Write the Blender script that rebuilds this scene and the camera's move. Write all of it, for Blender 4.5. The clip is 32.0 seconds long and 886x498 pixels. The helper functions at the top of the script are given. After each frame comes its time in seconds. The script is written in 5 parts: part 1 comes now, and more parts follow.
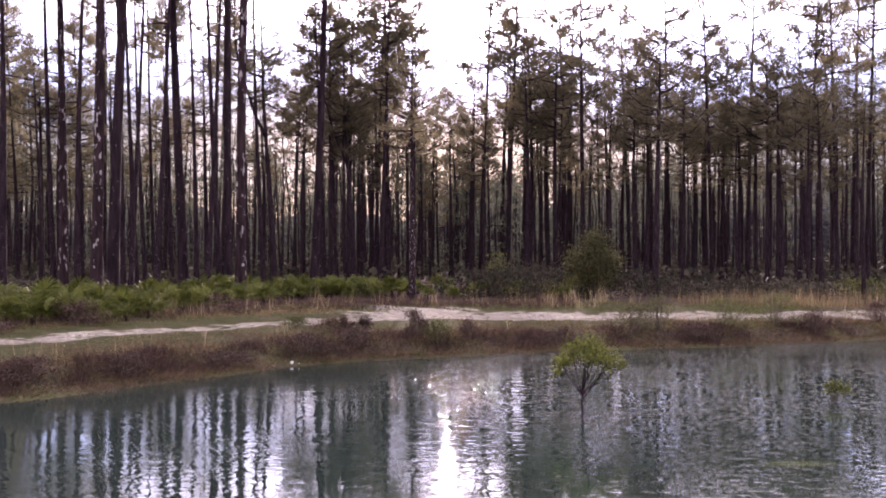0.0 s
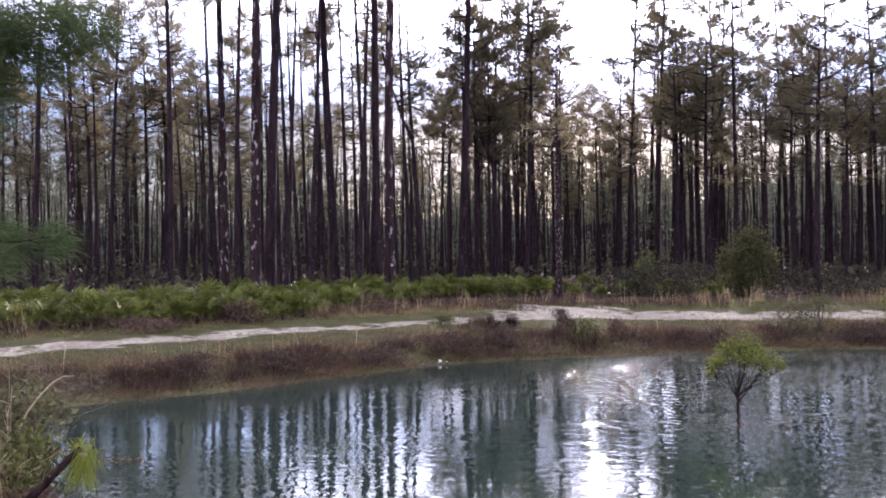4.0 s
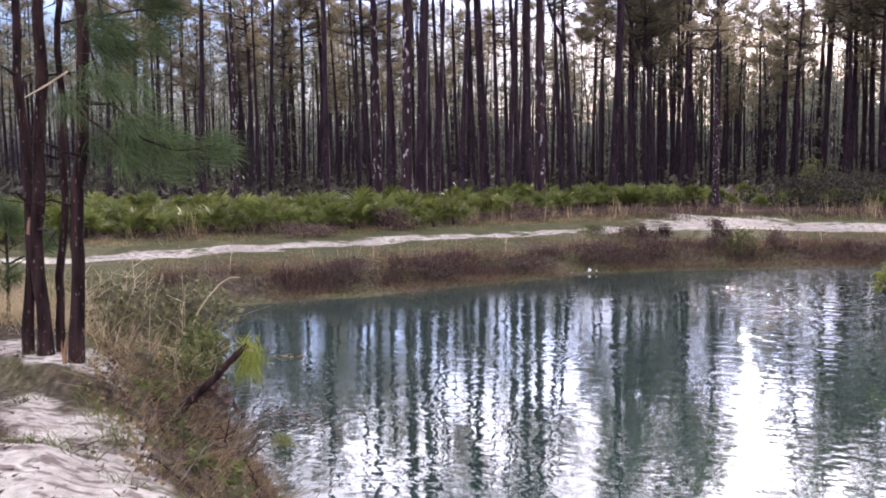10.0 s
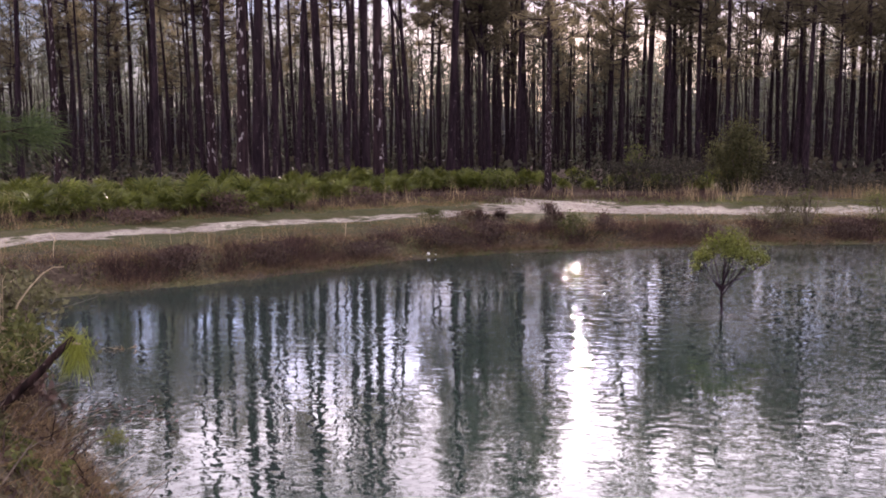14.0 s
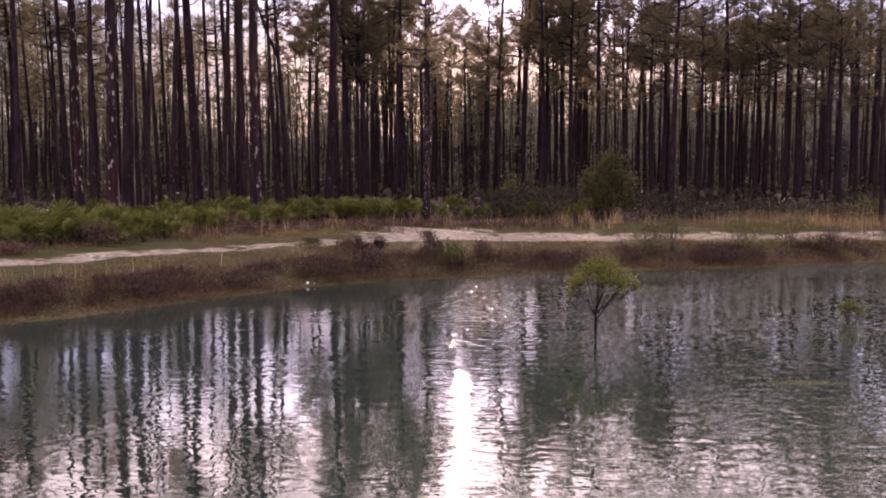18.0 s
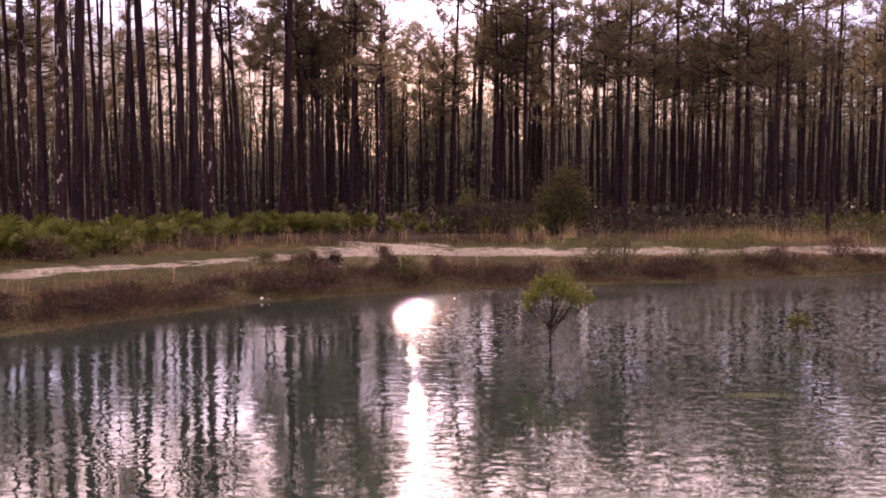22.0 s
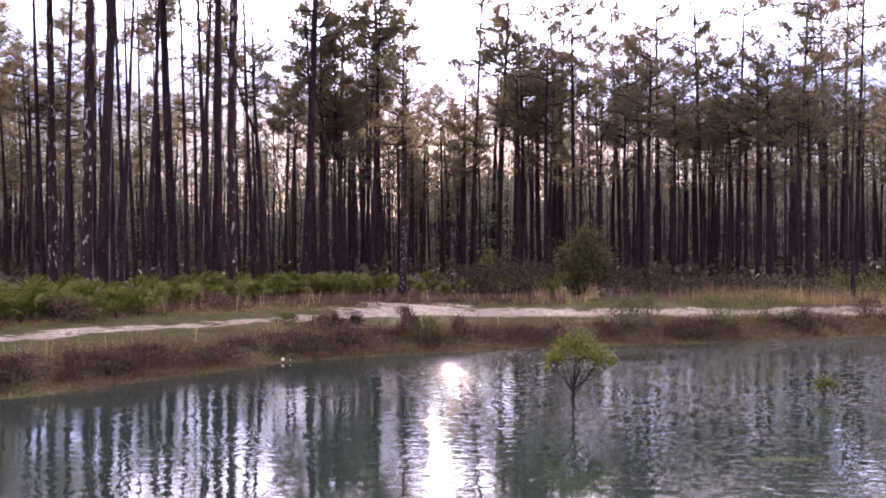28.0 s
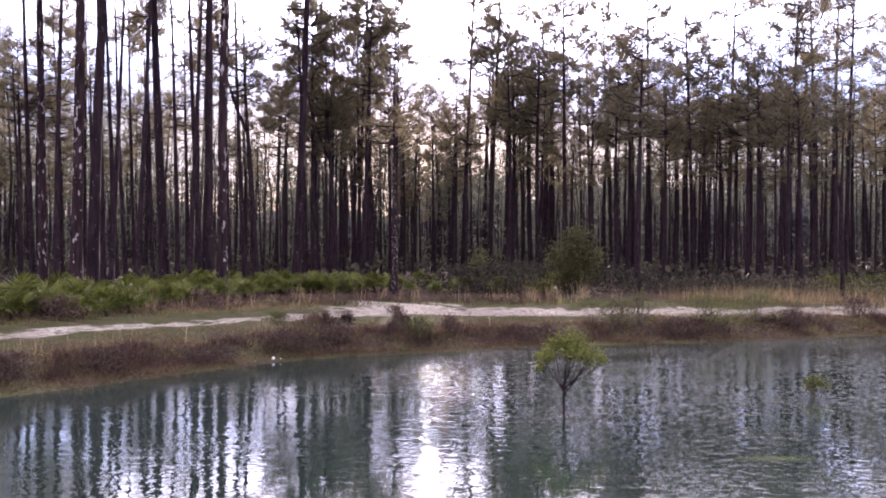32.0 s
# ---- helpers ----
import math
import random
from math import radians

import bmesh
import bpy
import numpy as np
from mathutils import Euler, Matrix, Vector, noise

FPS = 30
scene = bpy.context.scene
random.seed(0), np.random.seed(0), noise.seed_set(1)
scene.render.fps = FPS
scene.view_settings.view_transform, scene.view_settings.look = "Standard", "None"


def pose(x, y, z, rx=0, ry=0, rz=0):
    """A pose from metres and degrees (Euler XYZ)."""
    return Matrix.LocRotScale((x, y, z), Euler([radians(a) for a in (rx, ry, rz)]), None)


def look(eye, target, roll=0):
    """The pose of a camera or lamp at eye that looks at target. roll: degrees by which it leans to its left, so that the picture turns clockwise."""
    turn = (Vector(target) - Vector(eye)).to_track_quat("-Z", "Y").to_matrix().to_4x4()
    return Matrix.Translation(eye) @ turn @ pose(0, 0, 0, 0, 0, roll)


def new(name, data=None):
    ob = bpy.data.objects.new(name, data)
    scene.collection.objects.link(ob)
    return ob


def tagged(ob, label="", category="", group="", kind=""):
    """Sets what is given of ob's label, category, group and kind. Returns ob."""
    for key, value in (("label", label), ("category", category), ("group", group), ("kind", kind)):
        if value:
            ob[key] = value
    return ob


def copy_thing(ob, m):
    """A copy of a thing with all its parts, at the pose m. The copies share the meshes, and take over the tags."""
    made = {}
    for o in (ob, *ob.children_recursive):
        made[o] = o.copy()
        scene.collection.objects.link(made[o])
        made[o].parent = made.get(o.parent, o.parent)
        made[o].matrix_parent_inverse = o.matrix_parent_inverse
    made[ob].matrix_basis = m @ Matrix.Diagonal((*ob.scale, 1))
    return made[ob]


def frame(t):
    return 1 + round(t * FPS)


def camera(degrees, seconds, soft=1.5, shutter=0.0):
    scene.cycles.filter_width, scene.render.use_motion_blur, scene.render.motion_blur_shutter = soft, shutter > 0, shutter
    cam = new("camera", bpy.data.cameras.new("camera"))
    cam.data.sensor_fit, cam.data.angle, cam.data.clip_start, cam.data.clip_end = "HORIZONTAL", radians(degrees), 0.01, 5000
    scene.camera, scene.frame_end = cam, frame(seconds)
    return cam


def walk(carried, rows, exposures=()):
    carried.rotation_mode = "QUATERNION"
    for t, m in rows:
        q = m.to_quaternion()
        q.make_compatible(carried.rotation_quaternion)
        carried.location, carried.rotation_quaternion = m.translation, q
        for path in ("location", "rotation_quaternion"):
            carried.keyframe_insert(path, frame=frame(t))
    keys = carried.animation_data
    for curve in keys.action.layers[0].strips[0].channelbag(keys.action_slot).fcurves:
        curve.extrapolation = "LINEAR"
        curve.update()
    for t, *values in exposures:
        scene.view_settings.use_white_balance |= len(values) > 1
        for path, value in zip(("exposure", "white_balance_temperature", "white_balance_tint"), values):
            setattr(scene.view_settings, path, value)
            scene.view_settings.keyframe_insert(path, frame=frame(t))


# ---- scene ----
SECONDS = 32.0
EYE = (0.0, 0.0, 2.3)
cam = camera(51.47, SECONDS, soft=1.9)
# seconds, heading to the right, pitch, lean (degrees): the camera turns on the spot
PATH = (
    (0, -0.00, 0.32, 0.00), (0.5, -1.54, 0.37, -0.27), (1, -2.87, 0.69, -0.38), (1.5, -4.25, 1.03, -0.24), (2, -5.08, 0.90, -0.24),
    (2.5, -5.66, 0.50, -0.33), (3, -6.79, 0.36, -0.37), (3.5, -8.04, 0.39, -0.47), (5.5, -11.65, -0.55, -0.83), (6, -12.78, -1.11, -1.01),
    (6.5, -14.36, -1.87, -1.01), (7, -15.62, -2.43, -0.96), (7.5, -16.65, -2.93, -0.92), (8, -17.23, -3.02, -0.67), (8.5, -17.30, -3.38, -0.34),
    (9, -17.57, -4.12, -0.42), (9.5, -17.83, -4.87, -0.49), (10, -18.44, -5.32, -0.51), (10.5, -18.52, -5.79, -0.48), (11, -18.24, -6.41, -0.42),
    (11.5, -17.10, -6.53, -0.18), (12, -15.97, -6.60, -0.24), (12.5, -14.53, -6.62, -0.35), (13, -12.56, -6.62, -0.36), (13.5, -10.45, -6.33, -0.28),
    (14, -8.43, -6.34, -0.22), (14.5, -7.53, -6.28, -0.40), (15, -6.18, -6.52, -0.46), (15.5, -5.02, -6.46, -0.38), (17.5, -1.49, -5.40, -0.42),
    (18, -0.90, -4.60, -0.06), (18.5, -0.56, -4.63, -0.15), (19, 0.16, -4.53, 0.03), (19.5, 0.95, -4.59, -0.22), (20, 1.54, -4.48, -0.19),
    (20.5, 1.73, -4.32, -0.16), (21, 1.72, -4.03, -0.11), (21.5, 1.80, -3.88, -0.10), (22, 1.88, -3.67, 0.07), (22.5, 1.94, -3.68, -0.02),
    (23, 1.95, -3.67, 0.09), (23.5, 1.92, -3.56, 0.10), (24, 1.93, -3.29, 0.32), (24.5, 1.95, -3.01, 0.35), (25, 2.39, -2.53, 0.42),
    (25.5, 2.03, -1.88, 0.34), (27.5, 0.84, -0.54, -0.02), (28, 0.55, 0.10, -0.02), (28.5, 0.52, 0.19, -0.03), (29, 0.34, 0.29, 0.12),
    (29.5, 0.30, 0.27, 0.06), (30, 0.41, 0.53, 0.13), (30.5, 0.42, 0.51, 0.03), (31, 0.92, 0.47, 0.19), (31.5, 0.77, 0.26, 0.20),
    (32, 1.10, 0.05, 0.13),
)


def aim(yaw, pitch, roll):
    a, e = radians(yaw), radians(pitch)
    way = Vector((math.sin(a) * math.cos(e), math.cos(a) * math.cos(e), math.sin(e)))
    return look(EYE, Vector(EYE) + 10 * way, roll)


walk(cam, [(t, aim(y, p, r)) for t, y, p, r in PATH],
     exposures=[(0, 1.48, 6500, 41), (3, 1.42, 6050, 31), (6, 1.85, 5900, 27), (10, 1.85, 5950, 29), (13, 1.6, 6300, 36), (15.5, 1.05, 6700, 40),
                (20, 1.1, 7700, 55), (23, 1.1, 8000, 59), (25.5, 1.25, 7300, 53), (28, 1.56, 6400, 43), (32, 1.6, 6150, 38)])


# ---- light ----
SUN_AZ, SUN_EL = 0.3, 13.9
CLOUD = 0.5
world = bpy.data.worlds.new("world")
scene.world = world
world.use_nodes = True
wn, wl = world.node_tree.nodes, world.node_tree.links
sky = wn.new("ShaderNodeTexSky")
sky.sky_type, sky.sun_disc = "NISHITA", False
sky.sun_elevation, sky.sun_rotation = radians(SUN_EL), radians(SUN_AZ)
sky.air_density, sky.dust_density, sky.ozone_density = 1.0, 1.0, 1.5
# thin high cloud over the clear sky: brighter overhead than at the horizon, broken by soft drifts
wc = wn.new("ShaderNodeTexCoord")
ws = wn.new("ShaderNodeSeparateXYZ")
wl.new(wc.outputs["Generated"], ws.inputs[0])
wr = wn.new("ShaderNodeMapRange")
wr.interpolation_type = "SMOOTHSTEP"
wr.inputs["From Min"].default_value, wr.inputs["From Max"].default_value = 0.12, 0.27
wr.inputs["To Min"].default_value, wr.inputs["To Max"].default_value = CLOUD * 0.66, CLOUD * 12.5
wl.new(ws.outputs["Z"], wr.inputs["Value"])
wd = wn.new("ShaderNodeVectorMath")  # thin cloud is brighter round the sun
wd.operation = "DOT_PRODUCT"
wd.inputs[1].default_value = (math.sin(radians(SUN_AZ)) * math.cos(radians(SUN_EL)), math.cos(radians(SUN_AZ)) * math.cos(radians(SUN_EL)), math.sin(radians(SUN_EL)))
wl.new(wc.outputs["Generated"], wd.inputs[0])
wp = wn.new("ShaderNodeMath")
wp.operation, wp.use_clamp = "MAXIMUM", False
wp.inputs[1].default_value = 0.0
wl.new(wd.outputs["Value"], wp.inputs[0])
wq = wn.new("ShaderNodeMath")
wq.operation = "POWER"
wq.inputs[1].default_value = 7.0
wl.new(wp.outputs[0], wq.inputs[0])
wu = wn.new("ShaderNodeMath")
wu.operation = "MULTIPLY_ADD"
wu.inputs[1].default_value, wu.inputs[2].default_value = 2.3, 0.95
wl.new(wq.outputs[0], wu.inputs[0])
wm = wn.new("ShaderNodeMapping")
wm.inputs["Scale"].default_value = (3.0, 3.0, 9.0)
wl.new(wc.outputs["Generated"], wm.inputs["Vector"])
wt = wn.new("ShaderNodeTexNoise")
wt.inputs["Scale"].default_value, wt.inputs["Detail"].default_value = 1.6, 5
wl.new(wm.outputs["Vector"], wt.inputs["Vector"])
wv = wn.new("ShaderNodeMapRange")
wv.inputs["From Min"].default_value, wv.inputs["From Max"].default_value = 0.3, 0.7
wv.inputs["To Min"].default_value, wv.inputs["To Max"].default_value = 0.55, 1.45
wl.new(wt.outputs["Fac"], wv.inputs["Value"])
wx = wn.new("ShaderNodeMath")
wx.operation = "MULTIPLY"
wl.new(wr.outputs["Result"], wx.inputs[0])
wl.new(wv.outputs["Result"], wx.inputs[1])
wz = wn.new("ShaderNodeMath")
wz.operation = "MULTIPLY"
wl.new(wx.outputs[0], wz.inputs[0])
wl.new(wu.outputs[0], wz.inputs[1])
wk = wn.new("ShaderNodeVectorMath")
wk.operation = "SCALE"
wb = wn.new("ShaderNodeMix")
wb.data_type = "RGBA"
wb.inputs["A"].default_value, wb.inputs["B"].default_value = (0.31, 0.66, 1.34, 1), (0.98, 0.99, 0.98, 1)
wf = wn.new("ShaderNodeMapRange")
wf.inputs["From Min"].default_value, wf.inputs["From Max"].default_value = 0.1, 0.28
wl.new(ws.outputs["Z"], wf.inputs["Value"])
wl.new(wf.outputs["Result"], wb.inputs["Factor"])
wl.new(wb.outputs["Result"], wk.inputs[0])
wl.new(wz.outputs[0], wk.inputs["Scale"])
wy = wn.new("ShaderNodeMix")
wy.data_type = "RGBA"
wy.inputs["Factor"].default_value = 0.88
wl.new(sky.outputs["Color"], wy.inputs["A"])
wl.new(wk.outputs["Vector"], wy.inputs["B"])
wn["Background"].inputs["Strength"].default_value = 0.15
wl.new(wy.outputs["Result"], wn["Background"].inputs["Color"])

sun_way = Vector((math.sin(radians(SUN_AZ)) * math.cos(radians(SUN_EL)), math.cos(radians(SUN_AZ)) * math.cos(radians(SUN_EL)), math.sin(radians(SUN_EL))))
sun = new("sun", bpy.data.lights.new("sun", "SUN"))
sun.data.energy, sun.data.angle, sun.data.color = 4.0, radians(0.6), (1.0, 0.9, 0.74)
sun.matrix_world = look(sun_way * 100, (0, 0, 0))


# ---- materials ----
def material(name, rough=0.8):
    m = bpy.data.materials.new(name)
    m.use_nodes = True
    n, l = m.node_tree.nodes, m.node_tree.links
    b = n["Principled BSDF"]
    b.inputs["Roughness"].default_value = rough
    return m, n, l, b


def noise_node(n, l, scale, detail=4, vec=None, stretch=None, coords="Object"):
    t = n.new("ShaderNodeTexNoise")
    t.inputs["Scale"].default_value, t.inputs["Detail"].default_value = scale, detail
    if vec is None:
        vec = n.new("ShaderNodeTexCoord").outputs[coords]
    if stretch:
        mp = n.new("ShaderNodeMapping")
        mp.inputs["Scale"].default_value = stretch
        l.new(vec, mp.inputs["Vector"])
        vec = mp.outputs["Vector"]
    l.new(vec, t.inputs["Vector"])
    return t.outputs["Fac"]


def ramp(n, l, fac, stops):
    r = n.new("ShaderNodeValToRGB")
    e = r.color_ramp.elements
    while len(e) < len(stops):
        e.new(0.5)
    for k, (p, c) in zip(e, stops):
        k.position, k.color = p, (*c, 1)
    l.new(fac, r.inputs["Fac"])
    return r.outputs["Color"]


def mix(n, l, fac, a, b, kind="MIX"):
    x = n.new("ShaderNodeMix")
    x.data_type, x.blend_type = "RGBA", kind
    for sock, v in ((x.inputs["Factor"], fac), (x.inputs["A"], a), (x.inputs["B"], b)):
        if isinstance(v, (int, float)):
            sock.default_value = v
        elif isinstance(v, tuple):
            sock.default_value = (*v, 1)
        else:
            l.new(v, sock)
    return x.outputs["Result"]


def bump(n, l, b, height, strength, distance):
    k = n.new("ShaderNodeBump")
    k.inputs["Strength"].default_value, k.inputs["Distance"].default_value = strength, distance
    l.new(height, k.inputs["Height"])
    l.new(k.outputs["Normal"], b.inputs["Normal"])
    return k


def random_out(n, island=False):
    if island:
        return n.new("ShaderNodeNewGeometry").outputs["Random Per Island"]
    return n.new("ShaderNodeObjectInfo").outputs["Random"]


def leaf_material(name, low, high, glow=0.35, rough=0.72):
    """Thin leaves: colour varies leaf by leaf and plant by plant, and light passes through."""
    m, n, l, b = material(name, rough)
    b.inputs["Specular IOR Level"].default_value = 0.15
    c = ramp(n, l, random_out(n, True), [(0.0, low), (1.0, high)])
    h = n.new("ShaderNodeHueSaturation")
    l.new(c, h.inputs["Color"])
    mr = n.new("ShaderNodeMapRange")
    mr.inputs["To Min"].default_value, mr.inputs["To Max"].default_value = 0.7, 1.3
    l.new(random_out(n), mr.inputs["Value"])
    l.new(mr.outputs["Result"], h.inputs["Value"])
    l.new(h.outputs["Color"], b.inputs["Base Color"])
    t = n.new("ShaderNodeBsdfTranslucent")
    l.new(h.outputs["Color"], t.inputs["Color"])
    s = n.new("ShaderNodeMixShader")
    s.inputs["Fac"].default_value = glow
    l.new(b.outputs["BSDF"], s.inputs[1])
    l.new(t.outputs["BSDF"], s.inputs[2])
    l.new(s.outputs["Shader"], n["Material Output"].inputs["Surface"])
    return m


def bark_material(name, dark, light, flakes=None, grain=30, few=0.66):
    m, n, l, b = material(name, 0.95)
    b.inputs["Specular IOR Level"].default_value = 0.08
    f = noise_node(n, l, 5, 6, stretch=(3, 3, 0.5))
    c = ramp(n, l, f, [(0.3, dark), (0.7, light)])
    if flakes:
        k = noise_node(n, l, grain, 3, stretch=(1, 1, 0.4))
        c = mix(n, l, ramp(n, l, k, [(few, (0, 0, 0)), (few + 0.05, (1, 1, 1))]), c, flakes)
    l.new(c, b.inputs["Base Color"])
    bump(n, l, b, f, 1.0, 0.05)
    return m


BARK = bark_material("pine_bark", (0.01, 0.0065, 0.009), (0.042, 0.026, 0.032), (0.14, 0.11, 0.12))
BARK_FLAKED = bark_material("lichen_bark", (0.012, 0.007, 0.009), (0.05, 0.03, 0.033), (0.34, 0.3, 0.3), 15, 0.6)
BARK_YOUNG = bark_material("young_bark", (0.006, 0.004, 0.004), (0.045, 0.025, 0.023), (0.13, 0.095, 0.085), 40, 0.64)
TWIG = bark_material("grey_twig", (0.06, 0.045, 0.035), (0.2, 0.16, 0.13))
STRAW_STEM = bark_material("pale_stalk", (0.35, 0.27, 0.17), (0.5, 0.4, 0.27))
NEEDLES = leaf_material("pine_needles", (0.085, 0.073, 0.046), (0.18, 0.155, 0.092), 0.6)
# greyer, bluer than the pine needles: distance haze mixed into the colour
NEEDLES_HAZED = leaf_material("hazed_far_needles", (0.06, 0.066, 0.05), (0.13, 0.14, 0.1), 0.55)
# lavender grey leaf colour: the haze over the far thicket is painted in
THICKET_HAZED = leaf_material("hazed_thicket_leaf", (0.055, 0.055, 0.06), (0.1, 0.1, 0.105), 0.5)
NEEDLES_NEAR = leaf_material("young_needles", (0.028, 0.046, 0.02), (0.095, 0.125, 0.048), 0.45)
NEEDLES_LIME = leaf_material("lime_needles", (0.12, 0.14, 0.02), (0.24, 0.26, 0.05), 0.45)
PALM = leaf_material("palmetto_leaf", (0.03, 0.044, 0.012), (0.125, 0.138, 0.03), 0.4, 0.5)
LEAF_OLIVE = leaf_material("olive_leaf", (0.05, 0.062, 0.022), (0.15, 0.155, 0.05), 0.4)
LEAF_DULL = leaf_material("dull_leaf", (0.065, 0.06, 0.03), (0.16, 0.15, 0.075), 0.35)
LEAF_BUSH = leaf_material("bush_leaf", (0.066, 0.066, 0.03), (0.16, 0.155, 0.066), 0.45)
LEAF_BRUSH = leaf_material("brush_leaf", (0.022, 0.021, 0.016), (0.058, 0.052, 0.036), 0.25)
LEAF_BROWN = leaf_material("brown_leaf", (0.045, 0.03, 0.026), (0.12, 0.075, 0.06), 0.25)
LEAF_SAPLING = leaf_material("sapling_leaf", (0.05, 0.062, 0.014), (0.13, 0.14, 0.034), 0.4)
GRASS_DRY = leaf_material("dry_grass", (0.11, 0.075, 0.04), (0.28, 0.2, 0.11), 0.3)
GRASS_STRAW = leaf_material("tall_straw", (0.22, 0.16, 0.085), (0.46, 0.36, 0.21), 0.3)
GRASS_RUST = leaf_material("rusty_grass", (0.055, 0.036, 0.024), (0.15, 0.095, 0.058), 0.3)
WEED = leaf_material("dead_weed", (0.035, 0.022, 0.02), (0.11, 0.065, 0.052), 0.25)
TAWNY = leaf_material("tawny_grass", (0.09, 0.062, 0.04), (0.26, 0.18, 0.11), 0.3)
GRASS_GREEN = leaf_material("green_grass", (0.05, 0.062, 0.018), (0.13, 0.14, 0.042), 0.35)


def ground_material():
    m, n, l, b = material("bank_earth", 1.0)
    b.inputs["Specular IOR Level"].default_value = 0.06
    pos = n.new("ShaderNodeNewGeometry").outputs["Position"]
    big, mid, fine = noise_node(n, l, 0.5, 4, pos), noise_node(n, l, 2.3, 5, pos), noise_node(n, l, 14, 5, pos)

    def mask(name):
        a = n.new("ShaderNodeAttribute")
        a.attribute_name = name
        return a.outputs["Fac"]
    litter = ramp(n, l, fine, [(0.3, (0.02, 0.014, 0.011)), (0.7, (0.075, 0.05, 0.038))])
    turf = ramp(n, l, mid, [(0.3, (0.026, 0.036, 0.012)), (0.5, (0.05, 0.054, 0.02)), (0.62, (0.075, 0.062, 0.034)), (0.75, (0.11, 0.085, 0.055))])
    turf = mix(n, l, 0.45, turf, ramp(n, l, fine, [(0.3, (0.018, 0.02, 0.01)), (0.7, (0.085, 0.075, 0.04))]))
    rust = ramp(n, l, fine, [(0.3, (0.02, 0.015, 0.012)), (0.55, (0.06, 0.045, 0.033)), (0.75, (0.13, 0.1, 0.075))])
    rust = mix(n, l, ramp(n, l, big, [(0.45, (0, 0, 0)), (0.6, (0.5, 0.5, 0.5))]), rust, ramp(n, l, fine, [(0.3, (0.05, 0.055, 0.02)), (0.75, (0.13, 0.13, 0.05))]))
    sand = ramp(n, l, fine, [(0.25, (0.22, 0.195, 0.16)), (0.6, (0.38, 0.35, 0.295)), (0.8, (0.5, 0.465, 0.4))])
    sand = mix(n, l, ramp(n, l, noise_node(n, l, 1.1, 8, pos), [(0.4, (0.55, 0.55, 0.55)), (0.6, (0, 0, 0))]), sand, (0.19, 0.155, 0.14))
    sand = mix(n, l, ramp(n, l, noise_node(n, l, 6.5, 9, pos, (1, 2.2, 1)), [(0.4, (0.85, 0.85, 0.85)), (0.5, (0, 0, 0))]), sand, (0.1, 0.075, 0.065))
    sand = mix(n, l, ramp(n, l, noise_node(n, l, 42, 4, pos), [(0.62, (0, 0, 0)), (0.7, (0.8, 0.8, 0.8))]), sand, (0.09, 0.065, 0.05))
    c = mix(n, l, mask("turf"), litter, turf)
    c = mix(n, l, mask("bank"), c, rust)
    k = n.new("ShaderNodeMath")
    k.operation = "ADD"
    l.new(mask("sand"), k.inputs[0])
    j = n.new("ShaderNodeMath")
    j.operation = "MULTIPLY_ADD"
    j.inputs[1].default_value, j.inputs[2].default_value = 0.9, -0.45
    l.new(mid, j.inputs[0])
    l.new(j.outputs[0], k.inputs[1])
    edge = ramp(n, l, k.outputs[0], [(0.42, (0, 0, 0)), (0.6, (1, 1, 1))])
    c = mix(n, l, edge, c, sand)
    l.new(c, b.inputs["Base Color"])
    bump(n, l, b, fine, 0.9, 0.05)
    return m


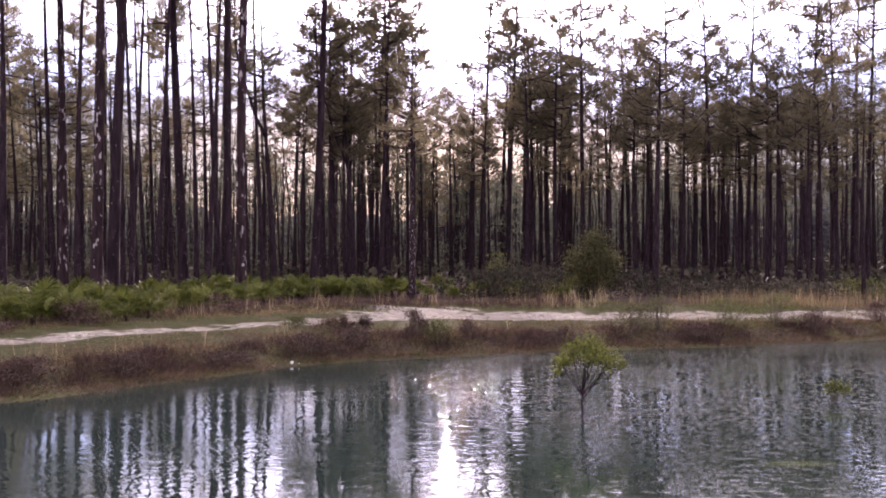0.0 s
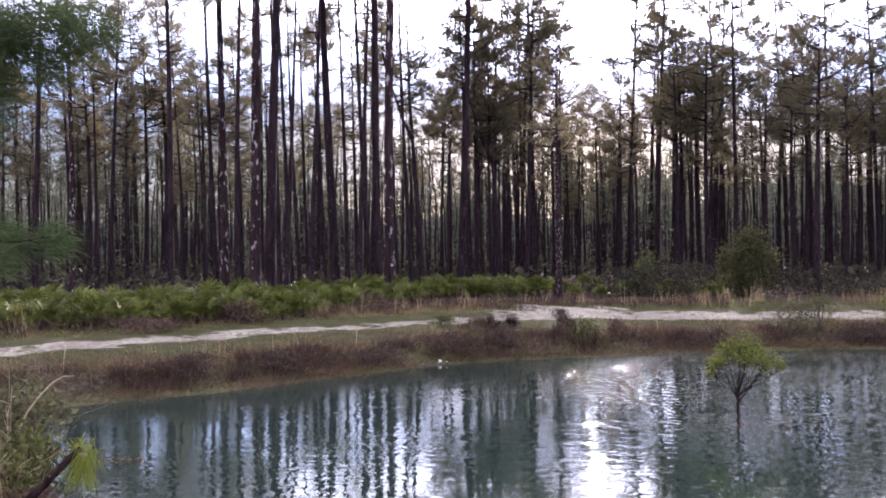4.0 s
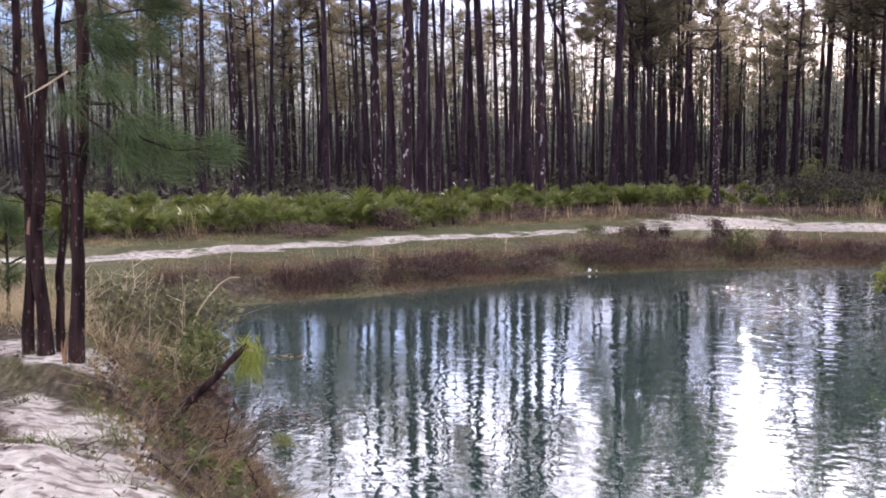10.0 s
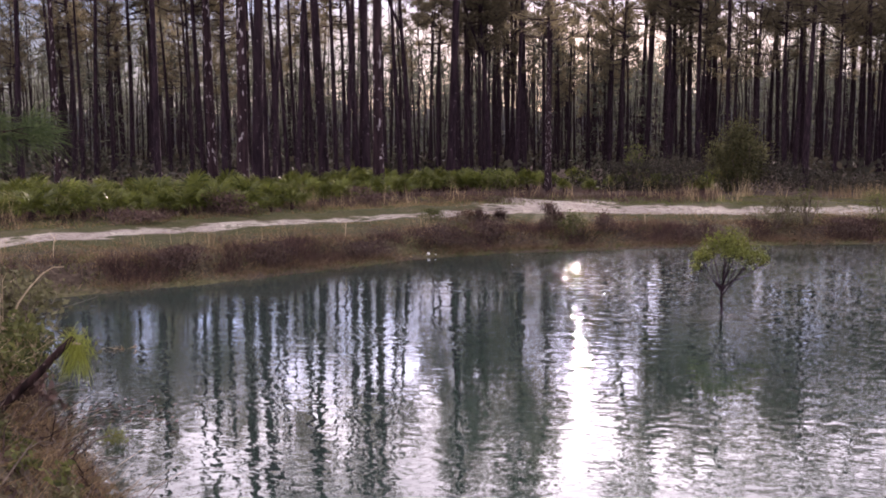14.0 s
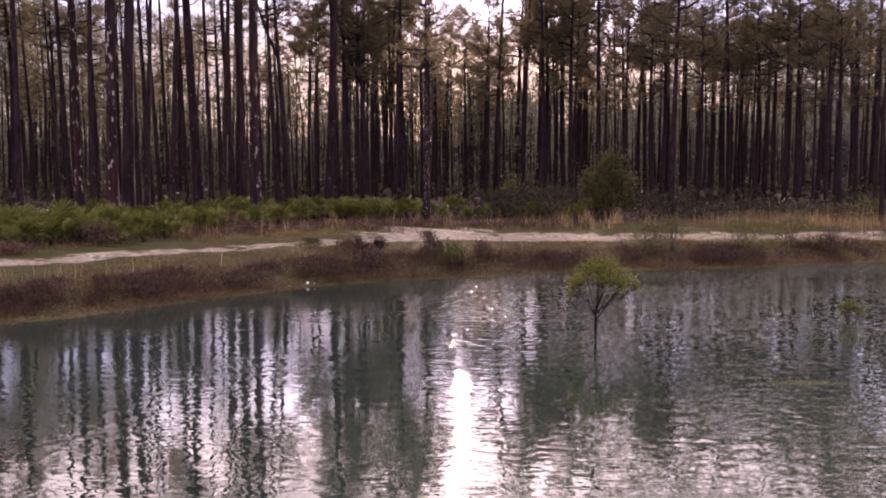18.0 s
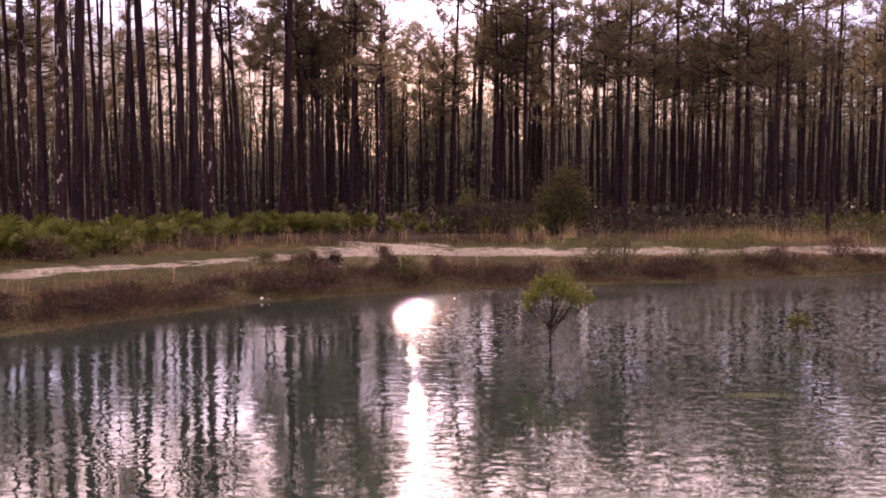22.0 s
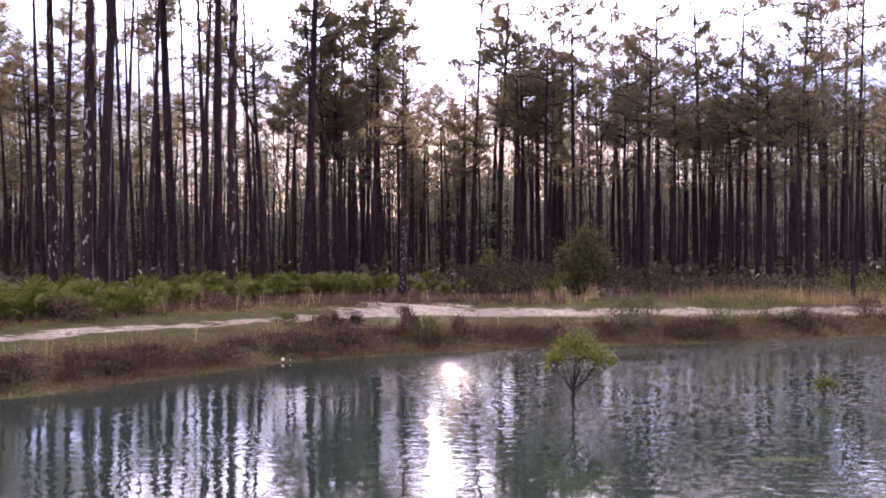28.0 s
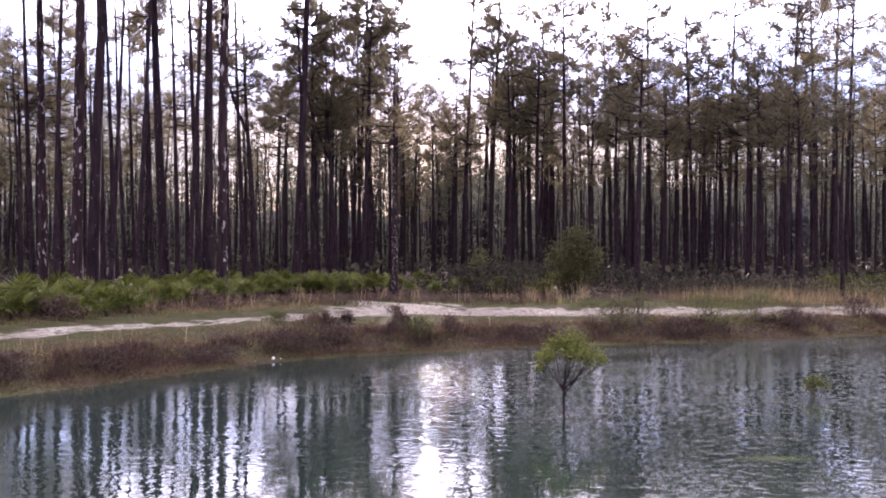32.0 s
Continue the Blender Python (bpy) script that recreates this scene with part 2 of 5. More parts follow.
def water_material():
    m, n, l, b = material("pond_water", 0.012)
    pos = n.new("ShaderNodeNewGeometry").outputs["Position"]
    b.inputs["IOR"].default_value = 1.33
    c = ramp(n, l, noise_node(n, l, 0.25, 3, pos), [(0.3, (0.013, 0.022, 0.019)), (0.7, (0.024, 0.037, 0.03))])
    shoal = n.new("ShaderNodeMapping")
    shoal.inputs["Location"].default_value, shoal.inputs["Scale"].default_value = (-3.9 * 1.7, -10.1 * 6.0, 0), (1.7, 6.0, 1)
    l.new(pos, shoal.inputs["Vector"])
    far = n.new("ShaderNodeVectorMath")
    far.operation = "LENGTH"
    l.new(shoal.outputs["Vector"], far.inputs[0])
    c = mix(n, l, ramp(n, l, far.outputs["Value"], [(0.3, (0.6, 0.6, 0.6)), (1.0, (0, 0, 0))]), c, (0.12, 0.14, 0.07))
    l.new(c, b.inputs["Base Color"])
    # cat's paws grow towards the east: fine ripple, slow wobble, and scattered steep wavelets
    off = n.new("ShaderNodeVectorMath")
    off.operation = "DOT_PRODUCT"
    off.inputs[1].default_value = (0.8, 0.5, 0)
    l.new(pos, off.inputs[0])
    patch = noise_node(n, l, 0.45, 2, pos, (0.6, 1.4, 1.0))
    normal = None
    for height_in, far, start, end, lo, hi in (
            (noise_node(n, l, 15.0, 2, pos, (0.42, 1.0, 1.0)), 0.03, 6.0, 12.0, 0.025, 0.05),
            (noise_node(n, l, 5.6, 1, pos, (0.75, 1.0, 1.0)), 0.06, 3.5, 8.5, 0.045, 0.12),
            (ramp(n, l, noise_node(n, l, 7.0, 2, pos, (0.9, 1.0, 1.0)), [(0.54, (0, 0, 0)), (0.64, (1, 1, 1))]), 0.05, 6.0, 12.0, 0.015, 0.24)):
        gust = n.new("ShaderNodeMapRange")
        gust.inputs["From Min"].default_value, gust.inputs["From Max"].default_value = start, end
        gust.inputs["To Min"].default_value, gust.inputs["To Max"].default_value = lo, hi
        l.new(off.outputs["Value"], gust.inputs["Value"])
        uneven = n.new("ShaderNodeMapRange")
        uneven.inputs["From Min"].default_value, uneven.inputs["From Max"].default_value = 0.35, 0.65
        uneven.inputs["To Min"].default_value, uneven.inputs["To Max"].default_value = 0.5, 1.4
        l.new(patch, uneven.inputs["Value"])
        force = n.new("ShaderNodeMath")
        force.operation = "MULTIPLY"
        l.new(gust.outputs["Result"], force.inputs[0])
        l.new(uneven.outputs["Result"], force.inputs[1])
        wave = n.new("ShaderNodeBump")
        wave.inputs["Distance"].default_value = far
        l.new(force.outputs[0], wave.inputs["Strength"])
        l.new(height_in, wave.inputs["Height"])
        if normal is not None:
            l.new(normal, wave.inputs["Normal"])
        normal = wave.outputs["Normal"]
    l.new(normal, b.inputs["Normal"])
    return m


GROUND = ground_material()
WATER = water_material()


# ---- building helpers ----
class Geo:
    """Vertices and faces gathered for one mesh."""

    def __init__(self):
        self.v, self.f, self.n = [], [], 0

    def add(self, v, f):
        self.v.append(np.asarray(v, float))
        self.f.extend(tuple(int(i) + self.n for i in q) for q in f)
        self.n += len(v)

    def tube(self, pts, radii, sides=6, cap=True):
        pts = [Vector(p) for p in pts]
        v, f = [], []
        ref = Vector((1, 0, 0))
        for i, p in enumerate(pts):
            d = (pts[min(i + 1, len(pts) - 1)] - pts[max(i - 1, 0)]).normalized()
            if abs(d.dot(ref)) > 0.95:
                ref = Vector((0, 1, 0))
            a = d.cross(ref).normalized()
            c = d.cross(a)
            for k in range(sides):
                w = 2 * math.pi * k / sides
                v.append(p + (math.cos(w) * a + math.sin(w) * c) * float(radii[i]))
        for i in range(len(pts) - 1):
            for k in range(sides):
                j = (k + 1) % sides
                f.append((i * sides + k, i * sides + j, (i + 1) * sides + j, (i + 1) * sides + k))
        if cap:
            f.append(tuple(range((len(pts) - 1) * sides, len(pts) * sides)))
        self.add(v, f)

    def blades(self, base, tip, width, rng, bend=0.0):
        """One narrow triangle, or a bent pair of faces, from each base point to its tip."""
        base, tip = np.asarray(base, float), np.asarray(tip, float)
        d = tip - base
        side = np.cross(d, rng.normal(size=d.shape))
        side /= np.linalg.norm(side, axis=1)[:, None] + 1e-9
        side *= np.broadcast_to(np.asarray(width, float).reshape(-1, 1) / 2, side.shape)
        m = len(base)
        if bend:
            mid = base + d * 0.55 + np.array([0, 0, 1.0]) * (np.linalg.norm(d, axis=1) * bend)[:, None]
            v = np.stack([base - side * 0.6, base + side * 0.6, mid + side, mid - side, tip], 1).reshape(-1, 3)
            i = np.arange(m)[:, None] * 5
            f = np.concatenate([i + np.array([[0, 1, 2, 3]])], 0).tolist() + (i + np.array([[3, 2, 4]])).tolist()
        else:
            v = np.stack([base - side, base + side, tip], 1).reshape(-1, 3)
            f = (np.arange(m)[:, None] * 3 + np.array([[0, 1, 2]])).tolist()
        self.add(v, f)

    def leaves(self, centre, size, rng, long=1.6):
        """A small pointed leaf, folded on its rib, at each centre."""
        m = len(centre)
        d = rng.normal(size=(m, 3))
        d /= np.linalg.norm(d, axis=1)[:, None]
        s = np.cross(d, rng.normal(size=(m, 3)))
        s /= np.linalg.norm(s, axis=1)[:, None]
        sz = (size * rng.uniform(0.6, 1.3, m))[:, None]
        v = np.stack([centre - d * sz * long / 2, centre + s * sz / 2, centre + d * sz * long / 2, centre - s * sz / 2], 1).reshape(-1, 3)
        self.add(v, (np.arange(m)[:, None] * 4 + np.array([[0, 1, 2, 3]])).tolist())

    def mesh(self, name, mat, smooth=False):
        me = bpy.data.meshes.new(name)
        me.from_pydata(np.concatenate(self.v).tolist() if self.v else [], [], self.f)
        me.materials.append(mat)
        if smooth:
            me.polygons.foreach_set("use_smooth", [True] * len(me.polygons))
        me.update()
        return me


def part(name, geo, mat, parent=None, label="", smooth=False):
    me = geo.mesh(name, mat, smooth) if isinstance(geo, Geo) else geo
    ob = new(name, me)
    if parent is not None:
        ob.parent = parent
    if label:
        ob["label"] = label
    return ob


def polar(az, dist):
    return dist * math.sin(radians(az)), dist * math.cos(radians(az))


def at_angle(az, el, dist):
    x, y = polar(az, dist)
    return Vector((x, y, EYE[2] + dist * math.tan(radians(el))))


# ---- the plan: pond, bank, sandy track ----
BANK_Z = 0.6
SHORE = np.array([(-8.7, 12.3), (-7.6, 13.5), (-6.2, 14.8), (-4.7, 16.7), (-3.1, 18.8), (-1.6, 19.9), (0.3, 20.6), (2.2, 21.4),
                  (4.3, 22.2), (7.2, 22.8), (9.7, 23.7), (13, 25.2), (20, 27), (30, 24), (34, 12), (26, 4), (12, 2.2), (3, 2.6),
                  (-1, 3.6), (-2.9, 5.3), (-3.9, 6.4), (-5.5, 8.2), (-7.3, 9.8), (-8.8, 11.2)])
TRACK = np.array([(-40, -6), (-22, 6.5), (-13.5, 14.4), (-10.6, 17.4), (-9.3, 19.0), (-7.6, 21.2), (-5.6, 23.2), (-2.9, 25.6), (0.5, 26.6), (5, 26.8), (10, 27.1), (16, 28.2), (40, 33), (80, 36)])


def nearest(p, line, closed=False):
    """Distance from points p to a polyline."""
    best = np.full(len(p), 1e9)
    ends = np.roll(line, -1, 0) if closed else line[1:]
    for a, b in zip(line, ends):
        ab = b - a
        t = np.clip(((p - a) @ ab) / (ab @ ab), 0, 1)
        best = np.minimum(best, np.linalg.norm(p - (a + t[:, None] * ab), axis=1))
    return best


def inside(p, line):
    hit = np.zeros(len(p), bool)
    for (ax, ay), (bx, by) in zip(line, np.roll(line, -1, 0)):
        cross = ((ay > p[:, 1]) != (by > p[:, 1])) & (p[:, 0] < (bx - ax) * (p[:, 1] - ay) / (by - ay + 1e-12) + ax)
        hit ^= cross
    return hit


def wavy(p, scale, seed=0.0):
    x, y = p[:, 0] * scale + seed, p[:, 1] * scale - seed * 0.7
    return (np.sin(x * 1.3 + 1.7 * np.sin(y * 0.9)) + np.sin(y * 1.7 + 1.3 * np.sin(x * 1.1 + 2)) + np.sin((x + y) * 2.3 + 0.5)) / 3


def step(a, b, x):
    t = np.clip((x - a) / (b - a), 0, 1)
    return t * t * (3 - 2 * t)


def shore_distance(p):
    d = nearest(p, SHORE, True) + 0.12 * wavy(p, 2.1, 3)
    return np.where(inside(p, SHORE), -d, d)


def height(p):
    p = np.asarray(p, float).reshape(-1, 2)
    d = shore_distance(p)
    wide = 2.4 - 1.15 * step(9.0, 7.5, p[:, 1]) * step(-2.0, -3.0, p[:, 0])
    z = np.where(d < 0, -1.2 * step(0, 4.0, -d), BANK_Z * step(-0.06, 1.0, d / wide) * 0.97 + 0.02 * np.clip(d, 0, 1))
    # the far bank: a low muddy rim, a short scarp, then a gentle rise
    scarp = 0.45 + 0.2 * wavy(p, 1.6, 8)
    cut = 0.05 * step(-0.05, 0.3, d) + 0.32 * step(scarp, scarp + 0.5, d) + 0.12 * step(0.9, 2.6, d) + 0.09 * step(3.0, 9.0, d)
    z = np.where((d > 0) & (p[:, 1] > 9), z + (cut - z) * step(10.5, 12.5, p[:, 1]), z)
    land = step(0.4, 2.5, d)
    z += land * (0.05 * wavy(p, 0.9) + 0.03 * wavy(p, 2.7, 5))
    # the eroded lip of the sand by the young pines
    lip = np.interp(p[:, 0], (-9, -6.2, -5.5, -4.7, -4.1, -3.4), (6.4, 6.1, 5.75, 5.5, 5.45, 5.3)) + 0.07 * wavy(p, 5.0, 1) + 0.04 * wavy(p, 11.0, 2)
    up = p[:, 1] - lip
    z += 0.15 * step(-0.1, 0.1, up) * step(3.0, 0.6, up) * step(-3.5, -4.6, p[:, 0]) * step(0.1, 1.0, d)
    z += (0.02 * wavy(p, 6.0, 4) + 0.045 * wavy(p, 2.9, 9)) * step(0.3, 1.0, d) * step(9, 6, np.hypot(p[:, 0], p[:, 1]))
    ledge = np.interp(p[:, 0], (-7, -4.2, -3.8, -3.27, -2.76, -2), (4.5, 4.24, 4.26, 4.07, 3.85, 3.5)) + 0.06 * wavy(p, 4.0, 3)
    z += 0.05 * step(0.1, -0.05, p[:, 1] - ledge) * step(8, 6, np.hypot(p[:, 0], p[:, 1]))
    z -= 0.07 * np.exp(-(nearest(p, TRACK) / 1.0) ** 2)
    return z


def ground_z(x, y):
    return float(height([(x, y)])[0])


def build_ground():
    grow = np.cumsum(0.35 * 1.28 ** np.arange(1, 31))
    xs = np.concatenate([-20 - grow[::-1], np.arange(-20, -7.6, 0.25), np.arange(-7.5, -2.4, 0.08), np.arange(-2.3, 22.01, 0.25), 22 + grow])
    ys = np.concatenate([-2 - grow[::-1], np.arange(-2, 3.6, 0.25), np.arange(3.7, 8.6, 0.08), np.arange(8.7, 40.01, 0.25), 40 + grow])
    gx, gy = np.meshgrid(xs, ys)
    p = np.stack([gx.ravel(), gy.ravel()], 1)
    z = height(p)
    nx, ny = len(xs), len(ys)
    i = (np.arange(ny - 1)[:, None] * nx + np.arange(nx - 1)[None, :]).ravel()
    me = bpy.data.meshes.new("ground")
    me.from_pydata(np.column_stack([p, z]).tolist(), [], np.stack([i, i + 1, i + nx + 1, i + nx], 1).tolist())
    me.polygons.foreach_set("use_smooth", [True] * len(me.polygons))
    d, k = shore_distance(p), nearest(p, TRACK)
    sand = (0.66 + 0.22 * wavy(p, 2.3, 15) + 0.2 * wavy(p, 6.1, 4)) * np.exp(-(k / 0.75) ** 4)
    sand = np.maximum(sand, 0.8 * np.exp(-(((p[:, 0] + 0.9) / 2.6) ** 2 + ((p[:, 1] - 28.0) / 2.6) ** 4)))
    sand = np.maximum(sand, (0.72 + 0.2 * wavy(p, 1.1, 12) + 0.16 * wavy(p, 4.7, 2)) * np.exp(-(k / 1.75) ** 4) * step(-5, 1, p[:, 0]))
    sand = np.maximum(sand, 0.45 * np.exp(-(((p[:, 0] - 13) / 3.5) ** 2 + ((p[:, 1] - 26.6) / 1.0) ** 2)))
    sand = np.maximum(sand, 0.45 * np.exp(-(((p[:, 0] - 5.5) / 5.0) ** 2 + ((p[:, 1] - 24.0 - 0.12 * p[:, 0]) / 0.8) ** 2)))
    near = step(0.5, 1.0, d) * step(8.2, 6.4, p[:, 1] - 0.1 * p[:, 0]) * step(20, 8, np.hypot(p[:, 0], p[:, 1])) * (1 - 0.6 * step(-6.2, -7.5, p[:, 0]))
    lip = np.interp(p[:, 0], (-9, -6.2, -5.5, -4.7, -4.1, -3.4), (6.4, 6.1, 5.75, 5.5, 5.45, 5.3))
    sand = np.maximum(sand, (0.82 - 0.5 * np.exp(-((p[:, 1] - lip) / 0.16) ** 2) * step(-3.2, -4.2, p[:, 0]) + 0.16 * wavy(p, 3.3, 7)) * near)
    ledge = np.interp(p[:, 0], (-7, -4.2, -3.8, -3.27, -2.76, -2), (4.5, 4.24, 4.26, 4.07, 3.85, 3.5)) + 0.06 * wavy(p, 4.0, 3)
    slope = step(0.0, 0.12, p[:, 1] - ledge) * step(0.25, -0.1, p[:, 1] - lip) * step(-7.5, -6.5, p[:, 0]) * step(9, 8, p[:, 1])
    sand -= slope * (0.3 + 0.22 * wavy(p, 3.1, 21) + 0.22 * wavy(p, 7.3, 5))
    turf = np.clip(step(7.0, 9.5, p[:, 1]) + step(-8.0, -9.5, p[:, 0]), 0, 1) * step(40, 30, p[:, 1] + 0.4 * np.abs(p[:, 0])) * np.exp(-(np.clip(k - 2, 0, 99) / 4.5) ** 2)
    bank = step(3.2, 1.2, d + 0.5 * wavy(p, 1.3, 2)) * step(-1.0, -0.2, d)
    for name, val in (("sand", sand), ("turf", turf), ("bank", bank)):
        me.attributes.new(name, "FLOAT", "POINT").data.foreach_set("value", val.astype(np.float32))
    me.materials.append(GROUND)
    me.update()
    return tagged(new("ground", me), "sandy earth bank with dry turf, leaf litter and wheel ruts", "ground", kind="structure")


def build_water():
    g = Geo()
    g.add([(-10.5, 1, 0), (36, 1, 0), (36, 29, 0), (-10.5, 29, 0)], [(0, 1, 2, 3)])
    return tagged(new("water", g.mesh("water", WATER)), "dark green rippled pond water mirroring the pines", "water", kind="structure")


build_ground()
build_water()


# ---- pines ----
def tuft_points(rng, at, way, n, length, spread):
    """n needle bases and tips that fan out round way from at."""
    d = rng.normal(size=(n, 3)) * spread + np.asarray(way)
    d /= np.linalg.norm(d, axis=1)[:, None]
    b = np.asarray(at) + rng.normal(size=(n, 3)) * length * 0.18
    return b, b + d * (length * rng.uniform(0.6, 1.1, n))[:, None]


def pine(seed, dia, crown_from, reach, limbs, bark, tufts=12, needles=8, tall=14.0, leaf=0.34, width=0.037, fork=0.0):
    """A pine as an Empty with trunk, branches and crown."""
    rng = np.random.default_rng(seed)
    thing = new("pine_tree")
    lean = rng.normal(size=2) * 0.012 * tall
    sway = rng.normal(size=2) * 0.14
    ph = rng.uniform(0, 6)

    def axis(u):
        return np.array([lean[0] * u + sway[0] * math.sin(3.1 * u + ph), lean[1] * u + sway[1] * math.sin(2.6 * u + ph), tall * u])
    off = axis(0)
    g = Geo()
    us = np.linspace(0, 1, 13)
    rad = [dia / 2 * ((1 - u) ** 0.85 * 0.92 + 0.05) * (1.28 if u == 0 else 1) * rng.uniform(0.96, 1.04) for u in us]
    pts = [axis(u * 0.96) - off for u in us]
    pts[0] = pts[0] - np.array([0, 0, 0.3])
    g.tube(pts, rad, 9)
    split = np.array([0.085, 0.02, 0.0]) * tall

    def leader(u):
        return axis(u) - off - split * max(0.0, min(1.0, (u - fork) / (0.8 - fork))) ** 0.8
    if fork:
        side = np.linspace(fork, 0.97, 8)
        g.tube([leader(u) for u in side], [0.8 * float(np.interp(u, us, rad)) for u in side], 8)
    part("trunk", g, bark, thing, smooth=True)
    gb, gc = Geo(), Geo()
    bases, tips = [], []
    for i in range(limbs):
        u = (i + rng.uniform(0, 1)) / limbs
        if rng.uniform() < 0.25:
            u = u * 0.4
        h = crown_from + (0.955 - crown_from) * u
        a = rng.uniform(0, 2 * math.pi)
        length = reach * (0.42 + 0.5 * math.sin(math.pi * (0.25 + 0.68 * u))) * rng.uniform(0.5, 1.15)
        s = leader(h) if fork and i % 2 else axis(h) - off
        rise = rng.uniform(-0.05, 0.45) + 0.35 * u
        way = np.array([math.cos(a), math.sin(a), rise])
        way /= np.linalg.norm(way)
        p1 = s + way * length * 0.5 + np.array([0, 0, -0.06 * length])
        p2 = s + way * length + np.array([0, 0, 0.1 * length])
        r = 0.012 + 0.017 * length
        gb.tube([s, p1, p2], [r, r * 0.7, r * 0.3], 4, False)
        clump = rng.uniform(0.4, 1.06, 3)
        for k in range(tufts):
            w = clump[k % 3] + rng.normal() * 0.05
            q = (s + (p1 - s) * (2 * w)) if w < 0.5 else (p1 + (p2 - p1) * (2 * w - 1))
            q = q + rng.normal(size=3) * np.array([0.24, 0.24, 0.12]) * (0.3 + length * 0.32)
            b, t = tuft_points(rng, q, way * 0.4 + np.array([0, 0, 0.35]), needles, leaf, 0.75)
            bases.append(b), tips.append(t)
    for i in range(9):
        h = rng.uniform(0.3, crown_from) ** 0.8
        a = rng.uniform(0, 2 * math.pi)
        s = axis(h) - off
        e = s + np.array([math.cos(a), math.sin(a), rng.uniform(-0.2, 0.4)]) * rng.uniform(0.3, 1.1)
        gb.tube([s, e], [0.02, 0.007], 3, False)
    gc.blades(np.concatenate(bases), np.concatenate(tips), width, rng)
    tagged(part("branchwork", gb, bark, thing), kind="stuff")
    part("crown", gc, NEEDLES, thing)
    return thing


STANDS = "pines of the far stand"
KINDS = []  # thickness of the trunk at 14 m height, and the tree
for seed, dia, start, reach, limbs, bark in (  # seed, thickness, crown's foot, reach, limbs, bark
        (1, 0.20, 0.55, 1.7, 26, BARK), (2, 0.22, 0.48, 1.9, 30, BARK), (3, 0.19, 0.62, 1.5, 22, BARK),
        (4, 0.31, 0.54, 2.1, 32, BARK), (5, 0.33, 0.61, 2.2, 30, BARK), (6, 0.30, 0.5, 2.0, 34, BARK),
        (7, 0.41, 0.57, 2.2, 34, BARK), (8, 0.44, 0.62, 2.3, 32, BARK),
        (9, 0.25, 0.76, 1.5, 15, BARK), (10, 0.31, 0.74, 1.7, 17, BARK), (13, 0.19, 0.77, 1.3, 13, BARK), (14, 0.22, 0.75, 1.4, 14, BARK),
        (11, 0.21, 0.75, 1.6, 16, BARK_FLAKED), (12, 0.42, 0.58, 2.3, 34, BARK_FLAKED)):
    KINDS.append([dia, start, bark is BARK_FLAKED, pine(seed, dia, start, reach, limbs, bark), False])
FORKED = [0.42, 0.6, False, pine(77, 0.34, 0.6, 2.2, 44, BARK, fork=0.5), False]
LABELS = {False: "tall pine with bare dark brown trunk and high crown", True: "tall pine with pale lichen flakes on its dark trunk"}


def plant(kind, az, dist, tall, turn):
    x, y = polar(az, dist)
    s = tall / 14.0
    m = pose(x, y, ground_z(x, y), 0, 0, turn) @ Matrix.Diagonal((s, s, s, 1))
    if kind[4]:
        ob = copy_thing(kind[3], m)
    else:
        ob, kind[4] = kind[3], True
        ob.matrix_basis = m
    return tagged(ob, LABELS[kind[2]], "tree", STANDS)


def skyline(az):
    """Elevation of the stand's top edge, in degrees."""
    a = (-9, -5.7, -3.6, -1.6, 0.2, 1.5, 2.7, 4.5, 7.3, 9.7, 11.8, 13.4, 14.8, 17.7, 20.2, 22.7, 25, 40)
    e = (14.1, 12.2, 12.8, 12.2, 11.0, 11.9, 14.2, 14.3, 15.1, 12.3, 12.6, 14.2, 11.6, 13.2, 12.5, 12.5, 12.4, 11.5)
    return float(np.interp(az, a, e))


# heading, distance and trunk thickness of the pines along the near edge of the stand
EDGE_WEST = ((-36.7, 58.1, 0.33), (-35.6, 50.2, 0.51), (-33.8, 56.4, 0.26), (-33.0, 45.0, 0.38), (-31.1, 42.5, 0.5), (-29.7, 49.6, 0.39),
             (-29.0, 49.3, 0.28), (-28.0, 50.9, 0.29), (-25.6, 36.3, 0.3), (-22.9, 46.1, 0.42), (-22.4, 45.6, 0.38), (-21.7, 37.5, 0.28),
             (-20.7, 35.6, 0.33), (-19.8, 37.7, 0.21), (-19.2, 42.3, 0.17), (-18.8, 40.1, 0.29), (-18.4, 43.0, 0.22), (-17.9, 46.0, 0.16),
             (-17.4, 37.2, 0.36), (-16.4, 50.9, 0.23))
EDGE_MIDDLE = ((-15.7, 43.9, 0.35), (-15.0, 41.3, 0.19), (-14.4, 39.9, 0.29), (-13.6, 41.8, 0.24), (-13.2, 41.8, 0.28), (-12.4, 35.6, 0.32),
               (-11.9, 53.3, 0.21), (-11.0, 44.7, 0.4), (-10.4, 44.7, 0.48), (-10.0, 53.0, 0.21), (-8.8, 50.5, 0.23), (-8.0, 45.2, 0.28),
               (-7.1, 58.1, 0.26), (-5.8, 55.2, 0.34), (-5.5, 50.2, 0.48), (-3.4, 54.8, 0.28), (-1.9, 35.5, 0.4), (-0.8, 62, 0.21))
